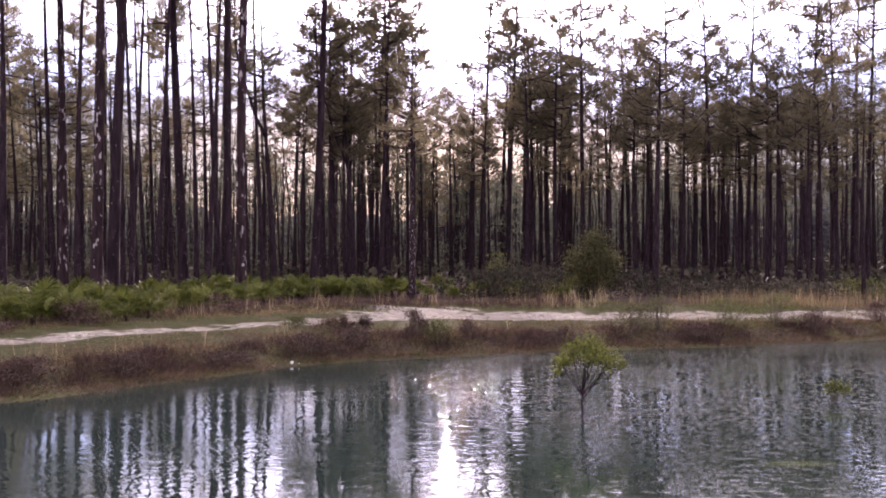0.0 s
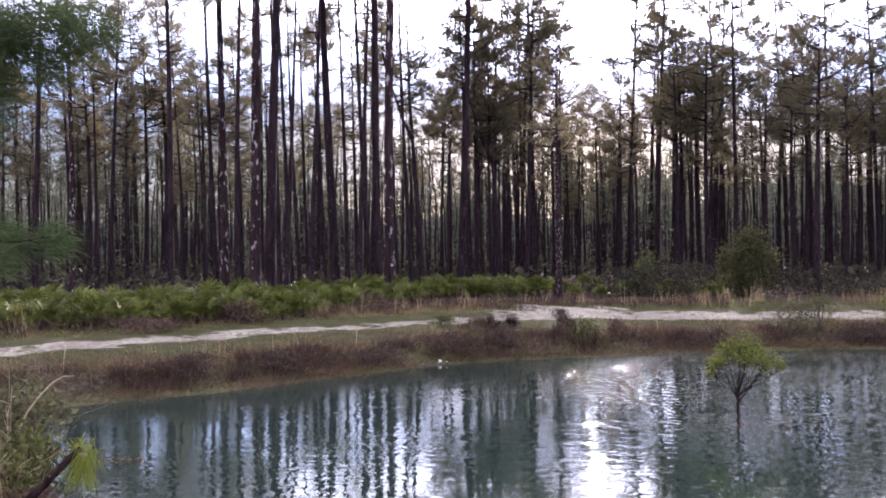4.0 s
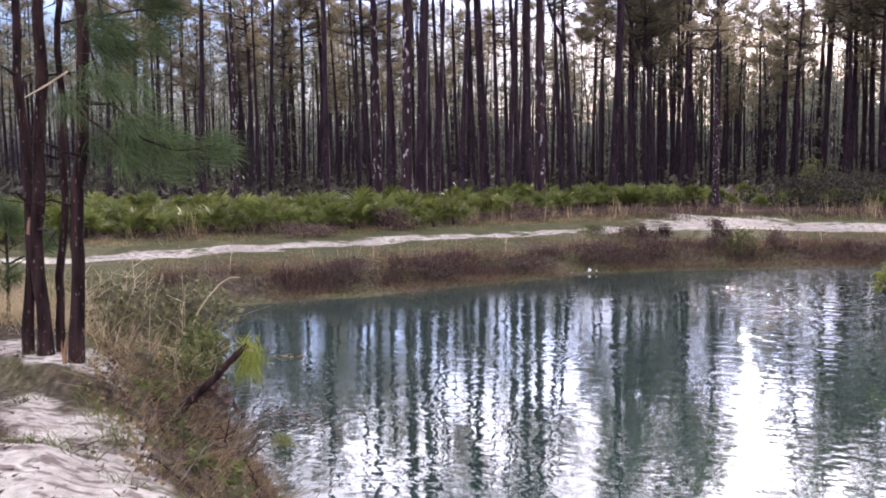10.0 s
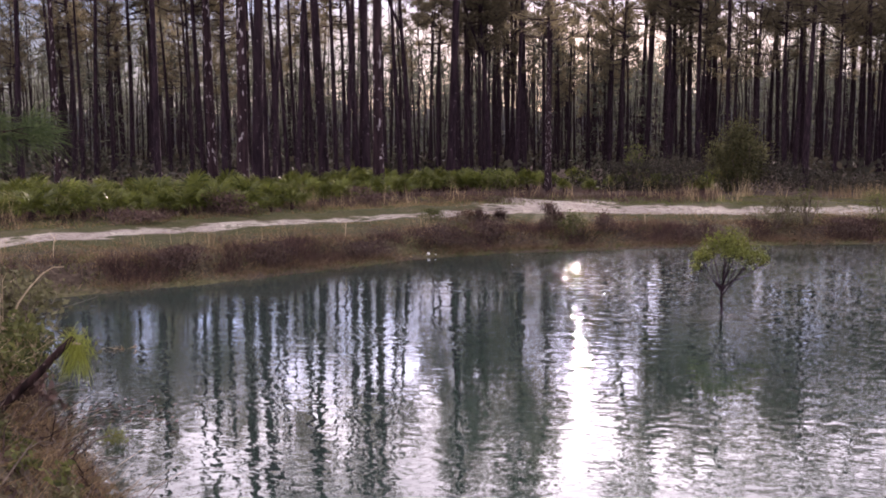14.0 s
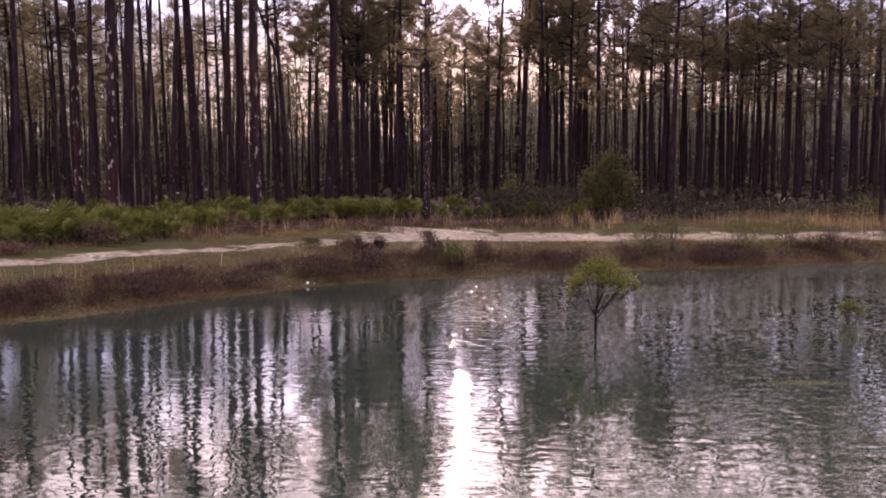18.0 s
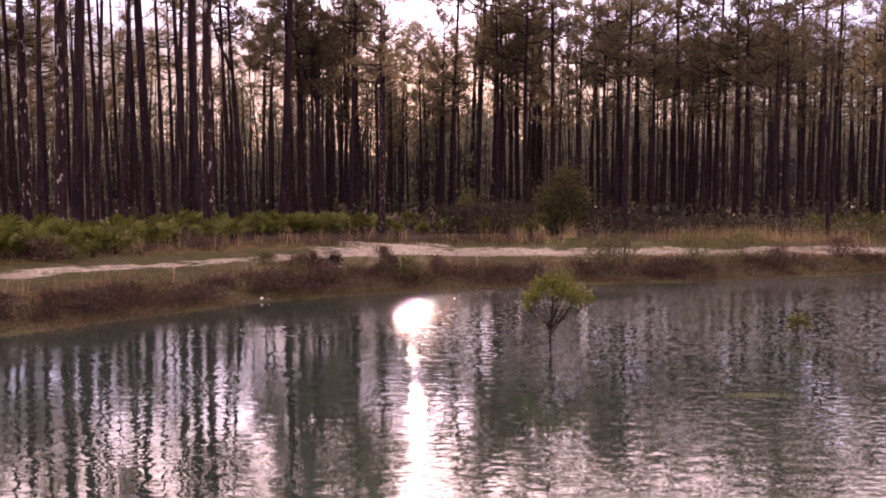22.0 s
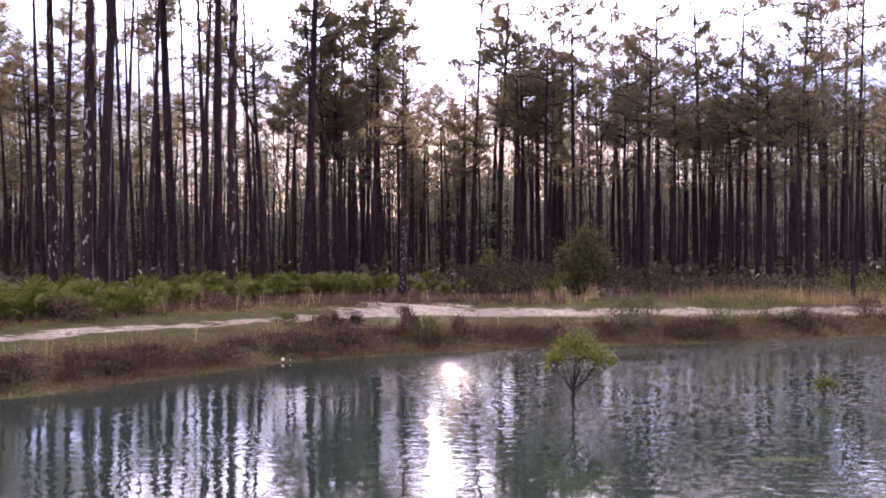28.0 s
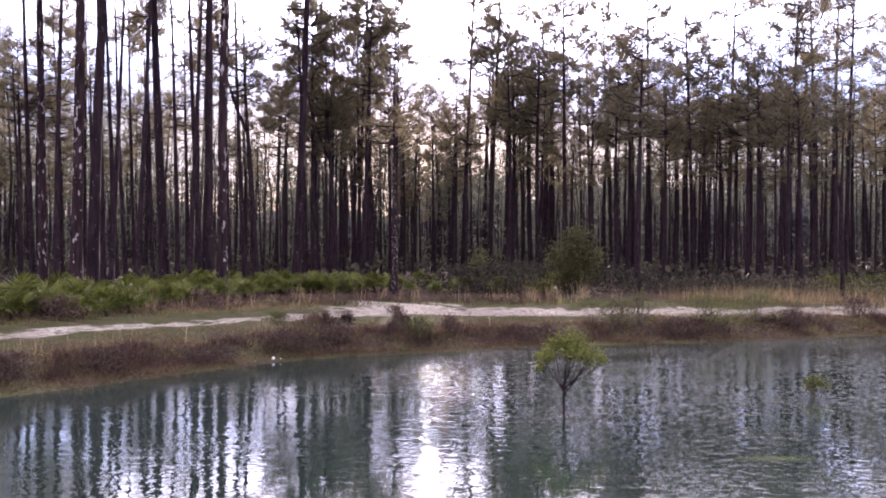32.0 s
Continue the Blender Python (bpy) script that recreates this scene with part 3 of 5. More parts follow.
EDGE_EAST = ((0.6, 60.9, 0.21), (1.8, 59.5, 0.5), (4.0, 58.1, 0.3), (5.1, 55.2, 0.41), (6.6, 60.0, 0.44), (7.4, 58.1, 0.36), (11.1, 59.0, 0.33),
             (12.0, 56.0, 0.35), (13.0, 37.9, 0.39), (14.6, 56.9, 0.42), (15.2, 62, 0.35), (16.0, 60.0, 0.44), (16.8, 62, 0.32), (17.8, 53.7, 0.39),
             (18.3, 59.5, 0.3), (18.8, 54.1, 0.43), (19.4, 48.6, 0.36), (20.2, 48.6, 0.41), (21.0, 47.2, 0.27), (21.7, 43.7, 0.3),
             (22.4, 43.9, 0.35), (23.2, 47.7, 0.24), (24.2, 41.6, 0.28), (24.6, 37.7, 0.25))
FLAKED = (-31.1, -22.4, -20.7, -12.4, -1.9)
rnd = np.random.default_rng(7)
for az, dist, dia in EDGE_WEST + EDGE_MIDDLE + EDGE_EAST:
    west = az < -7.5
    if west:
        tall = rnd.uniform(19, 23) if dist < 48 else rnd.uniform(11.5, 13.5)
    else:
        tall = 1.7 + dist * math.tan(radians(skyline(az) + rnd.uniform(-1.2, 0.3)))
    want = (0.62 if west else 0.78) * dia * 14 / tall
    pool = [k for k in KINDS if k[2] == (az in FLAKED) and (k[1] < 0.63 if not west else dist > 48 or k[1] >= (0.7 if rnd.uniform() < 0.65 or az in FLAKED else 0.55))]
    if az > 19 and dist < 45:
        pool = [k for k in KINDS if k[1] > 0.59 and not k[2]]
    if abs(az - 0.3) < 1.3:
        pool = [k for k in KINDS if k[1] >= 0.74 and not k[2]]
    kind = min(pool, key=lambda k: abs(k[0] - want) + rnd.uniform(0, 0.04))
    if az in (-10.4, -5.5):  # two stems from one foot
        kind, tall = FORKED, 14.6 if az < -8 else 12.6
    plant(kind, az, dist, tall, 0 if kind is FORKED else rnd.uniform(0, 360))

# the trees behind, row on row
planted = 0
thin = [k for k in KINDS if not k[2] and k[0] < 0.35]
while planted < 132:
    az, dist = rnd.uniform(-50, 33) if planted < 120 else rnd.uniform(-48, -7), 46 + 50 * rnd.uniform() ** 0.8
    if dist < 52 and az > -9:
        dist += 12
    if abs(az - 0.3) < 2.0 and dist < 80:
        continue
    top = skyline(az) - 0.6 if az > -8.5 else 13.6
    tall = min(rnd.uniform(11.5, 14.5 if az > -8.5 else 17.0), 1.7 + dist * math.tan(radians(top)))
    plant(thin[rnd.integers(len(thin))], az, dist, tall, rnd.uniform(0, 360))
    planted += 1
full, airy = [k for k in thin if k[1] < 0.58], [k for k in thin if k[1] > 0.54]
for i in range(68):
    az, dist = (1.9 + 27 * (i + rnd.uniform(0, 1)) / 42 if i < 42 else rnd.uniform(-9.5, -1.7)), rnd.uniform(50, 76)
    tall = 1.7 + dist * math.tan(radians(skyline(az) - (rnd.uniform(-0.5, 1.4) if i < 42 else rnd.uniform(0.0, 2.5))))
    plant(full[rnd.integers(len(full))] if az > 1.6 else airy[rnd.integers(len(airy))], az, dist, tall, rnd.uniform(0, 360))

for i in range(18):  # fuller trees that close the western gap
    plant(full[rnd.integers(len(full))], rnd.uniform(-33, -21), rnd.uniform(56, 84), rnd.uniform(12.5, 17), rnd.uniform(0, 360))
for i in range(14):  # lower trees under the sun
    plant(full[rnd.integers(len(full))], -1.8 + 0.32 * i + rnd.uniform(-0.2, 0.2), rnd.uniform(66, 84), rnd.uniform(9.5, 11.5), rnd.uniform(0, 360))

for i, kind in enumerate(KINDS):
    if not kind[4]:
        plant(kind, 26 + 2 * i % 7, 66 + 2 * i, 13.0, 40 * i)


def far_woods():
    """The wood beyond: thin stems, crowns, and a low bushy screen behind them."""
    rng = np.random.default_rng(21)
    gt, gc, gu = Geo(), Geo(), Geo()
    bases, tips = [], []
    for i in range(1650):
        az, dist = rng.uniform(-58, 40), 66 + 110 * rng.uniform() ** 0.9
        if i % 5 == 0:
            dist = rng.uniform(115, 200)
        x, y = polar(az, dist)
        bushy = i % 8 == 0
        tall = rng.uniform(7, 10) if bushy else rng.uniform(11.5, 15)
        r = rng.uniform(0.06, 0.12)
        gt.tube([(x, y, 0.3), (x + rng.normal() * 0.2, y, tall * 0.5), (x + rng.normal() * 0.3, y, tall)], [r, r * 0.8, r * 0.3], 4, False)
        n = 44 if bushy else 18
        u = rng.uniform(0, 1, n)
        rad = (2.8 if bushy else 2.1) * (1 - 0.7 * u) * np.sqrt(rng.uniform(0.05, 1, n))
        a = rng.uniform(0, 2 * math.pi, n)
        start = 0.03 if bushy else 0.6
        c = np.stack([x + rad * np.cos(a), y + rad * np.sin(a), tall * (start + (1 - start) * u)], 1)
        d = rng.normal(size=(n * 8, 3)) + np.array([0, 0, 0.3])
        d /= np.linalg.norm(d, axis=1)[:, None]
        q = np.repeat(c, 8, 0) + rng.normal(size=(n * 8, 3)) * 0.25
        bases.append(q), tips.append(q + d * rng.uniform(0.3, 0.75, (n * 8, 1)))
    gc.blades(np.concatenate(bases), np.concatenate(tips), 0.12, rng)
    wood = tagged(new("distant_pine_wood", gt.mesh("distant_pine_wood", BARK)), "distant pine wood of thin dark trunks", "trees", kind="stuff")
    tagged(part("crown", gc, NEEDLES_HAZED, wood), kind="stuff")
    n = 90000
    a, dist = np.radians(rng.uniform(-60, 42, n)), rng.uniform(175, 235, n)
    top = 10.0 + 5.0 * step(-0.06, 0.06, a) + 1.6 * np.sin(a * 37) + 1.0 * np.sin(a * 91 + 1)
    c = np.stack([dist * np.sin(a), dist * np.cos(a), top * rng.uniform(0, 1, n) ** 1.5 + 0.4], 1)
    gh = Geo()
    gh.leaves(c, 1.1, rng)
    tagged(new("distant_thicket", gh.mesh("distant_thicket", THICKET_HAZED)), "dark thicket closing the view behind the pines, its leaves greyed for haze", "trees", kind="stuff")
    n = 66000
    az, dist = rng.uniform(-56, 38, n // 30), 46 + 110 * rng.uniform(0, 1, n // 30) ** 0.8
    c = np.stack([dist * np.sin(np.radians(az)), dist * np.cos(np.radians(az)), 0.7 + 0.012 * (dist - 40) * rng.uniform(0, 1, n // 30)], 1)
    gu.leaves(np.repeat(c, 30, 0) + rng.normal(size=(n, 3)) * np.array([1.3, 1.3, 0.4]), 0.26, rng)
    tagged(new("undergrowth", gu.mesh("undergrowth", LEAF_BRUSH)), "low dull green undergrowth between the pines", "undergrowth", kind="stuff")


far_woods()


# ---- shrubs, palmettos, grass ----
def shrub(name, seed, tall, wide, mat, leaves=900, size=0.07, stems=9, low=0.1, lumps=9, stem_mat=None):
    """A leafy shrub: stems that fork from the ground and leaves gathered in lumps."""
    rng = np.random.default_rng(seed)
    thing = new(name)
    gs, gl = Geo(), Geo()
    centres = []
    for i in range(lumps):
        a, r, h = rng.uniform(0, 2 * math.pi), wide / 2 * math.sqrt(rng.uniform(0, 0.8)), rng.uniform(low, 0.85)
        if h > 0.6:
            r *= 0.6
        centres.append((r * math.cos(a), r * math.sin(a), tall * h))
    for c in centres[:stems]:
        q = Vector(c)
        s = Vector((rng.normal() * wide * 0.05, rng.normal() * wide * 0.05, -0.1))
        mid = s.lerp(q, 0.5) + Vector((rng.normal(), rng.normal(), 0)) * wide * 0.05
        r = 0.008 + 0.008 * tall
        gs.tube([s, mid, q], [r, r * 0.7, r * 0.3], 4, False)
        for k in range(3):
            e = q + Vector((rng.normal() * wide * 0.16, rng.normal() * wide * 0.16, abs(rng.normal()) * tall * 0.16))
            gs.tube([mid.lerp(q, 0.6), e], [r * 0.4, r * 0.15], 3, False)
    pick = np.array(centres)[rng.integers(0, lumps, leaves)]
    pos = pick + rng.normal(size=(leaves, 3)) * np.array([wide * 0.13, wide * 0.13, tall * 0.11])
    pos[:, 2] = np.clip(pos[:, 2], 0.03, None)
    gl.leaves(pos, size, rng)
    tagged(part("stemwork", gs, stem_mat or TWIG, thing), kind="stuff")
    part("foliage", gl, mat, thing)
    return thing


def put(thing, x, y, turn=0.0, scale=1.0, lift=0.0):
    thing.matrix_basis = pose(x, y, ground_z(x, y) + lift, 0, 0, turn) @ Matrix.Diagonal((scale, scale, scale, 1))
    return thing


def frond_mesh(seed, mat=None):
    rng = np.random.default_rng(seed)
    g = Geo()
    stalk = rng.uniform(0.35, 0.5)
    g.tube([(0, 0, 0), (stalk * 0.5, 0, 0.03), (stalk, 0, 0.0)], [0.012, 0.01, 0.008], 3, False)
    n = 15
    a = np.linspace(-1.9, 1.9, n) + rng.normal(size=n) * 0.05
    size = 0.42 * (1 - 0.12 * np.abs(a)) * rng.uniform(0.9, 1.08, n)
    b = np.tile([stalk, 0, 0], (n, 1)).astype(float)
    t = b + np.stack([np.cos(a) * size, np.sin(a) * size, -0.08 - 0.12 * rng.uniform(0, 1, n)], 1)
    for i in range(n):
        s = np.array([-math.sin(a[i]), math.cos(a[i]), 0.25]) * 0.026
        m = b[i] + (t[i] - b[i]) * 0.6 + np.array([0, 0, 0.05])
        g.add([b[i], m - s, t[i], m + s], [(0, 1, 2, 3)])
    return g.mesh("frond", mat or PALM)


FRONDS = [frond_mesh(s) for s in (1, 2, 3, 4)]
DEAD_FRONDS = [frond_mesh(s, LEAF_BROWN) for s in (5, 6)]


def palmetto(seed, count=13):
    rng = np.random.default_rng(seed)
    thing = new("saw_palmetto")
    g = Geo()
    g.tube([(0, 0, -0.1), (0.05, 0, 0.1), (0.02, 0.03, 0.24)], [0.05, 0.06, 0.04], 6)
    part("stem", g, BARK_YOUNG, thing)
    for i in range(count):
        ob = part("frond", FRONDS[rng.integers(4)], PALM, thing)
        s = rng.uniform(0.6, 0.95)
        ob.matrix_basis = pose(0.02, 0.02, 0.2, rng.uniform(-50, 50), -rng.uniform(15, 80), 360 * i / count + rng.uniform(-15, 15)) @ Matrix.Diagonal((s, s, s, 1))
    for i in range(1):
        ob = part("dead_frond", DEAD_FRONDS[seed % 2], LEAF_BROWN, thing, "withered brown frond")
        ob.matrix_basis = pose(0.02, 0.02, 0.16, rng.uniform(-60, 60), rng.uniform(0, 18), rng.uniform(0, 360)) @ Matrix.Diagonal((0.7, 0.7, 0.7, 1))
    return tagged(thing, "saw palmetto clump with fan-shaped green fronds", "palmetto", "palmettos along the track")


PALMS = [palmetto(s, 15) for s in (31, 32, 33, 34)]
spots = []
rnd = np.random.default_rng(5)
tries = 0
while len(spots) < 300 and tries < 20000:
    tries += 1
    az = rnd.uniform(-46, -6.2)
    front = float(np.interp(az, (-46, -38, -30, -26, -20, -16, -12, -9, -6), (21.0, 22.8, 23.2, 23.0, 23.8, 27.0, 31.2, 34.4, 36.0)))
    dist = front + 0.6 + 11 * rnd.uniform() ** 1.4
    if dist > 42:
        continue
    x, y = polar(az, dist)
    if all((x - a) ** 2 + (y - b) ** 2 > 0.27 for a, b in spots):
        spots.append((x, y))
for i in range(64):
    az, dist = rnd.uniform(-9.5, 9.5), rnd.uniform(35.2, 40)
    spots.append(polar(az, dist))
spots += [polar(-23.6, 25.2), polar(-22.6, 24.9)]
for i, (x, y) in enumerate(spots):
    src = PALMS[i % 4]
    s = rnd.uniform(0.65, 1.15) if i < len(spots) - 2 else 1.55
    m = pose(x, y, ground_z(x, y), 0, 0, rnd.uniform(0, 360)) @ Matrix.Diagonal((s, s, s, 1))
    if i < 4:
        src.matrix_basis = m
    else:
        copy_thing(src, m)


def grass(name, label, mat, pts, tall, width, per, seed, lean=0.25, spread=0.12):
    """Tussocks of fine blades at the given places, as one mass."""
    rng = np.random.default_rng(seed)
    g = Geo()
    pts = np.asarray(pts, float)
    p = np.repeat(pts, per, 0)
    p = p + rng.normal(size=p.shape) * spread
    z = height(p)
    h = tall * rng.uniform(0.45, 1.15, len(p)) * np.repeat(rng.uniform(0.6, 1.2, len(pts)), per)
    base = np.column_stack([p, z - 0.02])
    tip = base + np.column_stack([rng.normal(size=(len(p), 2)) * lean * h[:, None], h])
    g.blades(base, tip, width, rng)
    return tagged(new(name, g.mesh(name, mat)), label, "grass", kind="stuff")


def strip(rng, n, az, near, far):
    """n places between two distances from the shore, seen under headings az."""
    out = []
    while len(out) < n:
        p = np.column_stack([rng.uniform(-16, 20, 4000), rng.uniform(6, 30, 4000)])
        d, a = shore_distance(p), np.degrees(np.arctan2(p[:, 0], p[:, 1]))
        ok = (d > near) & (d < far) & (a > az[0]) & (a < az[1]) & (p[:, 1] > 11.5) & (wavy(p, 0.8, 1) + rng.normal(size=len(p)) * 0.5 > -0.2)
        out.extend(p[ok].tolist())
    return out[:n]


rg = np.random.default_rng(12)
grass("bank_grass", "rusty brown dead grass on the pond bank", GRASS_RUST, strip(rg, 1700, (-36, 30), 0.25, 1.8), 0.09, 0.016, 12, 1, 1.0)
grass("bank_hay", "tan matted hay on the slope of the bank", GRASS_DRY, strip(rg, 1100, (-36, 30), 0.3, 1.9), 0.09, 0.014, 10, 18, 1.2)
grass("straw_grass", "pale straw-coloured dry grass on the bank", GRASS_DRY, strip(rg, 800, (-36, 30), 0.9, 2.6), 0.13, 0.013, 8, 2, 0.6)
grass("low_turf", "short olive green turf beside the track", GRASS_GREEN, strip(rg, 2600, (-38, 30), 1.3, 3.6), 0.045, 0.016, 9, 3, 0.9)
grass("turf_straw", "dead tan blades among the turf", GRASS_DRY, strip(rg, 1300, (-38, 30), 1.2, 4.0), 0.06, 0.013, 8, 19, 1.1)


def clumps(rng, n, per, az, near, far, reach):
    out = []
    for c in strip(rng, n, az, near, far):
        out.extend((np.array(c) + rng.normal(size=(per, 2)) * reach * rng.uniform(0.5, 1.2)).tolist())
    return out


grass("dead_weeds", "purplish brown dead weeds in clumps on the bank", WEED, clumps(rg, 50, 20, (-36, 30), 0.45, 1.15, 0.17), 0.24, 0.012, 14, 8, 0.4)
grass("weed_clumps", "upright reddish brown weed clumps along the bank's edge", WEED, clumps(rg, 48, 12, (-36, 30), 0.6, 1.2, 0.13), 0.3, 0.012, 9, 17, 0.35, 0.09)
grass("tawny_fringe", "orange tawny grass hanging over the foot of the bank", TAWNY, clumps(rg, 85, 9, (-36, 30), 0.15, 0.6, 0.18), 0.17, 0.014, 12, 10, 0.9)
grass("bank_herbs", "small fresh green herbs in patches on the bank", GRASS_GREEN, clumps(rg, 60, 16, (-36, 30), 0.3, 1.7, 0.22), 0.07, 0.02, 10, 11, 0.9)
grass("standing_straw", "thin upright straw stems in loose clumps", GRASS_STRAW, clumps(rg, 22, 5, (-36, 30), 0.8, 2.4, 0.25), 0.4, 0.01, 4, 12, 0.16)
grass("water_edge_moss", "green moss and sedge along the waterline", GRASS_GREEN, strip(rg, 500, (-36, 30), 0.0, 0.35), 0.08, 0.016, 9, 9, 0.7)


def verge(rng, n, az, a0, a1):
    out = []
    while len(out) < n:
        p = np.column_stack([rng.uniform(-20, 22, 4000), rng.uniform(12, 40, 4000)])
        k, a, d = nearest(p, TRACK), np.degrees(np.arctan2(p[:, 0], p[:, 1])), shore_distance(p)
        ok = (k > a0) & (k < a1) & (d > 4.5) & (a > az[0]) & (a < az[1]) & (wavy(p, 0.7, 4) + rng.normal(size=len(p)) * 0.5 > 0)
        out.extend(p[ok].tolist())
    return out[:n]


grass("verge_grass", "dry grass between the track and the palmettos", GRASS_DRY, verge(rg, 1100, (-46, -6), 1.5, 5.5), 0.16, 0.014, 8, 4, 0.7)
grass("verge_turf", "green turf on the far verge of the track", GRASS_GREEN, verge(rg, 3400, (-46, 30), 1.7, 5.5), 0.09, 0.018, 9, 5, 0.7)
grass("verge_scrub", "brown dead scrub before the palmettos", WEED, verge(rg, 1300, (-46, 8), 2.2, 7.0), 0.3, 0.016, 9, 13, 0.6)
grass("verge_straw", "tall pale straw tussocks before the palmettos", GRASS_STRAW, verge(rg, 110, (-46, 12), 2.4, 6.0), 0.75, 0.013, 9, 14, 0.2)
x0 = np.random.default_rng(3)
sedge = [polar(a, d) for a, d in zip(x0.uniform(14.5, 27, 210), x0.uniform(32.5, 36, 210))]
grass("broom_sedge", "tall straw-coloured broom sedge before the pines", GRASS_DRY, sedge, 0.58, 0.014, 7, 6, 0.14, 0.2)
grass("pale_sedge", "pale upright sedge stems catching the light", GRASS_STRAW, sedge[::3], 0.7, 0.012, 6, 16, 0.12, 0.25)
SHRUB_ROWS = (  # name, label, heading, distance, height, width, leaf
    ("tall_bush", "rounded dull green bush at the wood's edge", 9.35, 36.5, 2.6, 1.8, LEAF_BUSH, 9500, 0.06),
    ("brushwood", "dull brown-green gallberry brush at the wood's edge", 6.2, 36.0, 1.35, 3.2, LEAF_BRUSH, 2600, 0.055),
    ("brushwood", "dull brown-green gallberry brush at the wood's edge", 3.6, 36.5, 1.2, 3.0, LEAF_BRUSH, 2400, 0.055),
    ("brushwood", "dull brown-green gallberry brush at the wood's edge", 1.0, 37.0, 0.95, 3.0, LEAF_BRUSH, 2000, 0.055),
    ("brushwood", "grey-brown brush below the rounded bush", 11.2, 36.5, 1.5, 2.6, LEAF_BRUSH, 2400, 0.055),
    ("dark_bush", "low dark green bush between the palmettos", -5.0, 36.0, 0.95, 2.0, PALM, 2200, 0.055),
    ("dead_scrub", "dark withered scrub before the palmettos", -21.9, 24.0, 0.6, 1.4, LEAF_BROWN, 1300, 0.04),
    ("dead_scrub", "brown withered scrub before the palmettos", -27.2, 22.9, 0.4, 1.6, LEAF_BROWN, 900, 0.04),
    ("dead_scrub", "brown withered scrub before the palmettos", -13.5, 29.0, 0.5, 1.8, LEAF_BROWN, 1100, 0.045),
    ("slender_bush", "slender yellow-green young tree among the brush", 3.4, 37.0, 2.1, 0.9, LEAF_OLIVE, 900, 0.06),
)
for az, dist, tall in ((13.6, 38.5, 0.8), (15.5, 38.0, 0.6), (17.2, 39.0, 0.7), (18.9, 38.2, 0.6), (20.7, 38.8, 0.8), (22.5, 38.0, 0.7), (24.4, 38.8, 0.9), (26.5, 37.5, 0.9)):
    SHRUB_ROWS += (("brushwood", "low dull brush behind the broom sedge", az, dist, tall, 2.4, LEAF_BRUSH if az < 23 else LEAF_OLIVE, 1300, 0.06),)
for i, (name, label, az, dist, tall, wide, mat, n, size) in enumerate(SHRUB_ROWS):
    x, y = polar(az, dist)
    tagged(put(shrub(name, 100 + i, tall, wide, mat, n, size, 12, 0.1, 16), x, y), label, "shrub", "brush at the wood's edge")

BANK_ROWS = (  # name, label, x, y, height, width, leaf
    ("dark_shrub", "dark leafless-looking shrub on the far bank", -0.62, 21.4, 0.66, 0.5, LEAF_BROWN, 700),
    ("yucca_bush", "spiky olive green bush on the far bank", -0.15, 21.3, 0.55, 0.8, LEAF_OLIVE, 420),
    ("dark_shrub", "narrow brown shrub on the far bank", 0.6, 21.6, 0.5, 0.5, LEAF_BROWN, 360),
    ("brown_shrub", "low purplish brown shrub on the bank", -2.9, 19.6, 0.42, 1.4, LEAF_BROWN, 700),
    ("brown_shrub", "low purplish brown shrub on the bank", -1.9, 20.5, 0.42, 0.9, LEAF_BROWN, 500),
    ("brown_shrub", "low purplish brown shrub on the bank", -5.75, 16.4, 0.42, 0.9, LEAF_BROWN, 600),
    ("brown_shrub", "low purplish brown shrub on the bank", -6.8, 15.2, 0.38, 1.0, LEAF_BROWN, 600),
    ("brown_shrub", "low purplish brown shrub on the bank", -4.3, 18.1, 0.36, 1.2, LEAF_BROWN, 500),
    ("bank_bush", "grey-green bush on the far bank", 4.75, 23.3, 0.72, 1.2, LEAF_DULL, 700),
    ("bank_sapling", "small green sapling on the far bank", 5.5, 23.5, 1.0, 0.7, LEAF_OLIVE, 220),
    ("bank_bush", "sprawling olive bush leaning over the bank", 7.4, 24.0, 0.85, 1.5, LEAF_OLIVE, 650),
    ("bank_bush", "sprawling olive bush leaning over the bank", 9.0, 24.7, 0.9, 1.3, LEAF_OLIVE, 500),
    ("brown_shrub", "brown shrub at the water's edge", 9.9, 24.6, 0.65, 0.9, LEAF_BROWN, 500),
    ("brown_shrub", "brown shrub at the water's edge", 12.4, 26.2, 0.7, 1.2, LEAF_BROWN, 600),
    ("track_weed", "low green weed beside the sandy track", -3.6, 22.3, 0.26, 0.7, LEAF_OLIVE, 220),
    ("dead_brush", "tan dead brush on the crest of the bank", -2.6, 21.5, 0.36, 1.0, GRASS_RUST, 460),
    ("dead_brush", "upright dark brown dead weed on the bank", -2.25, 21.3, 0.46, 0.35, WEED, 300),
    ("dead_brush", "upright dark brown dead weed on the bank", -1.85, 21.4, 0.46, 0.4, WEED, 320),
    ("brown_shrub", "rusty brush along the water", 2.6, 22.2, 0.38, 1.6, LEAF_BROWN, 600),
    ("brown_shrub", "rusty brush along the water", 6.3, 23.3, 0.36, 1.6, LEAF_BROWN, 600),
)
for i, (name, label, x, y, tall, wide, mat, n) in enumerate(BANK_ROWS):
    tagged(put(shrub(name, 200 + i, tall, wide, mat, int(n * 3.4), 0.024, 14, 0.12, 18), x, y), label, "shrub", "shrubs on the bank")


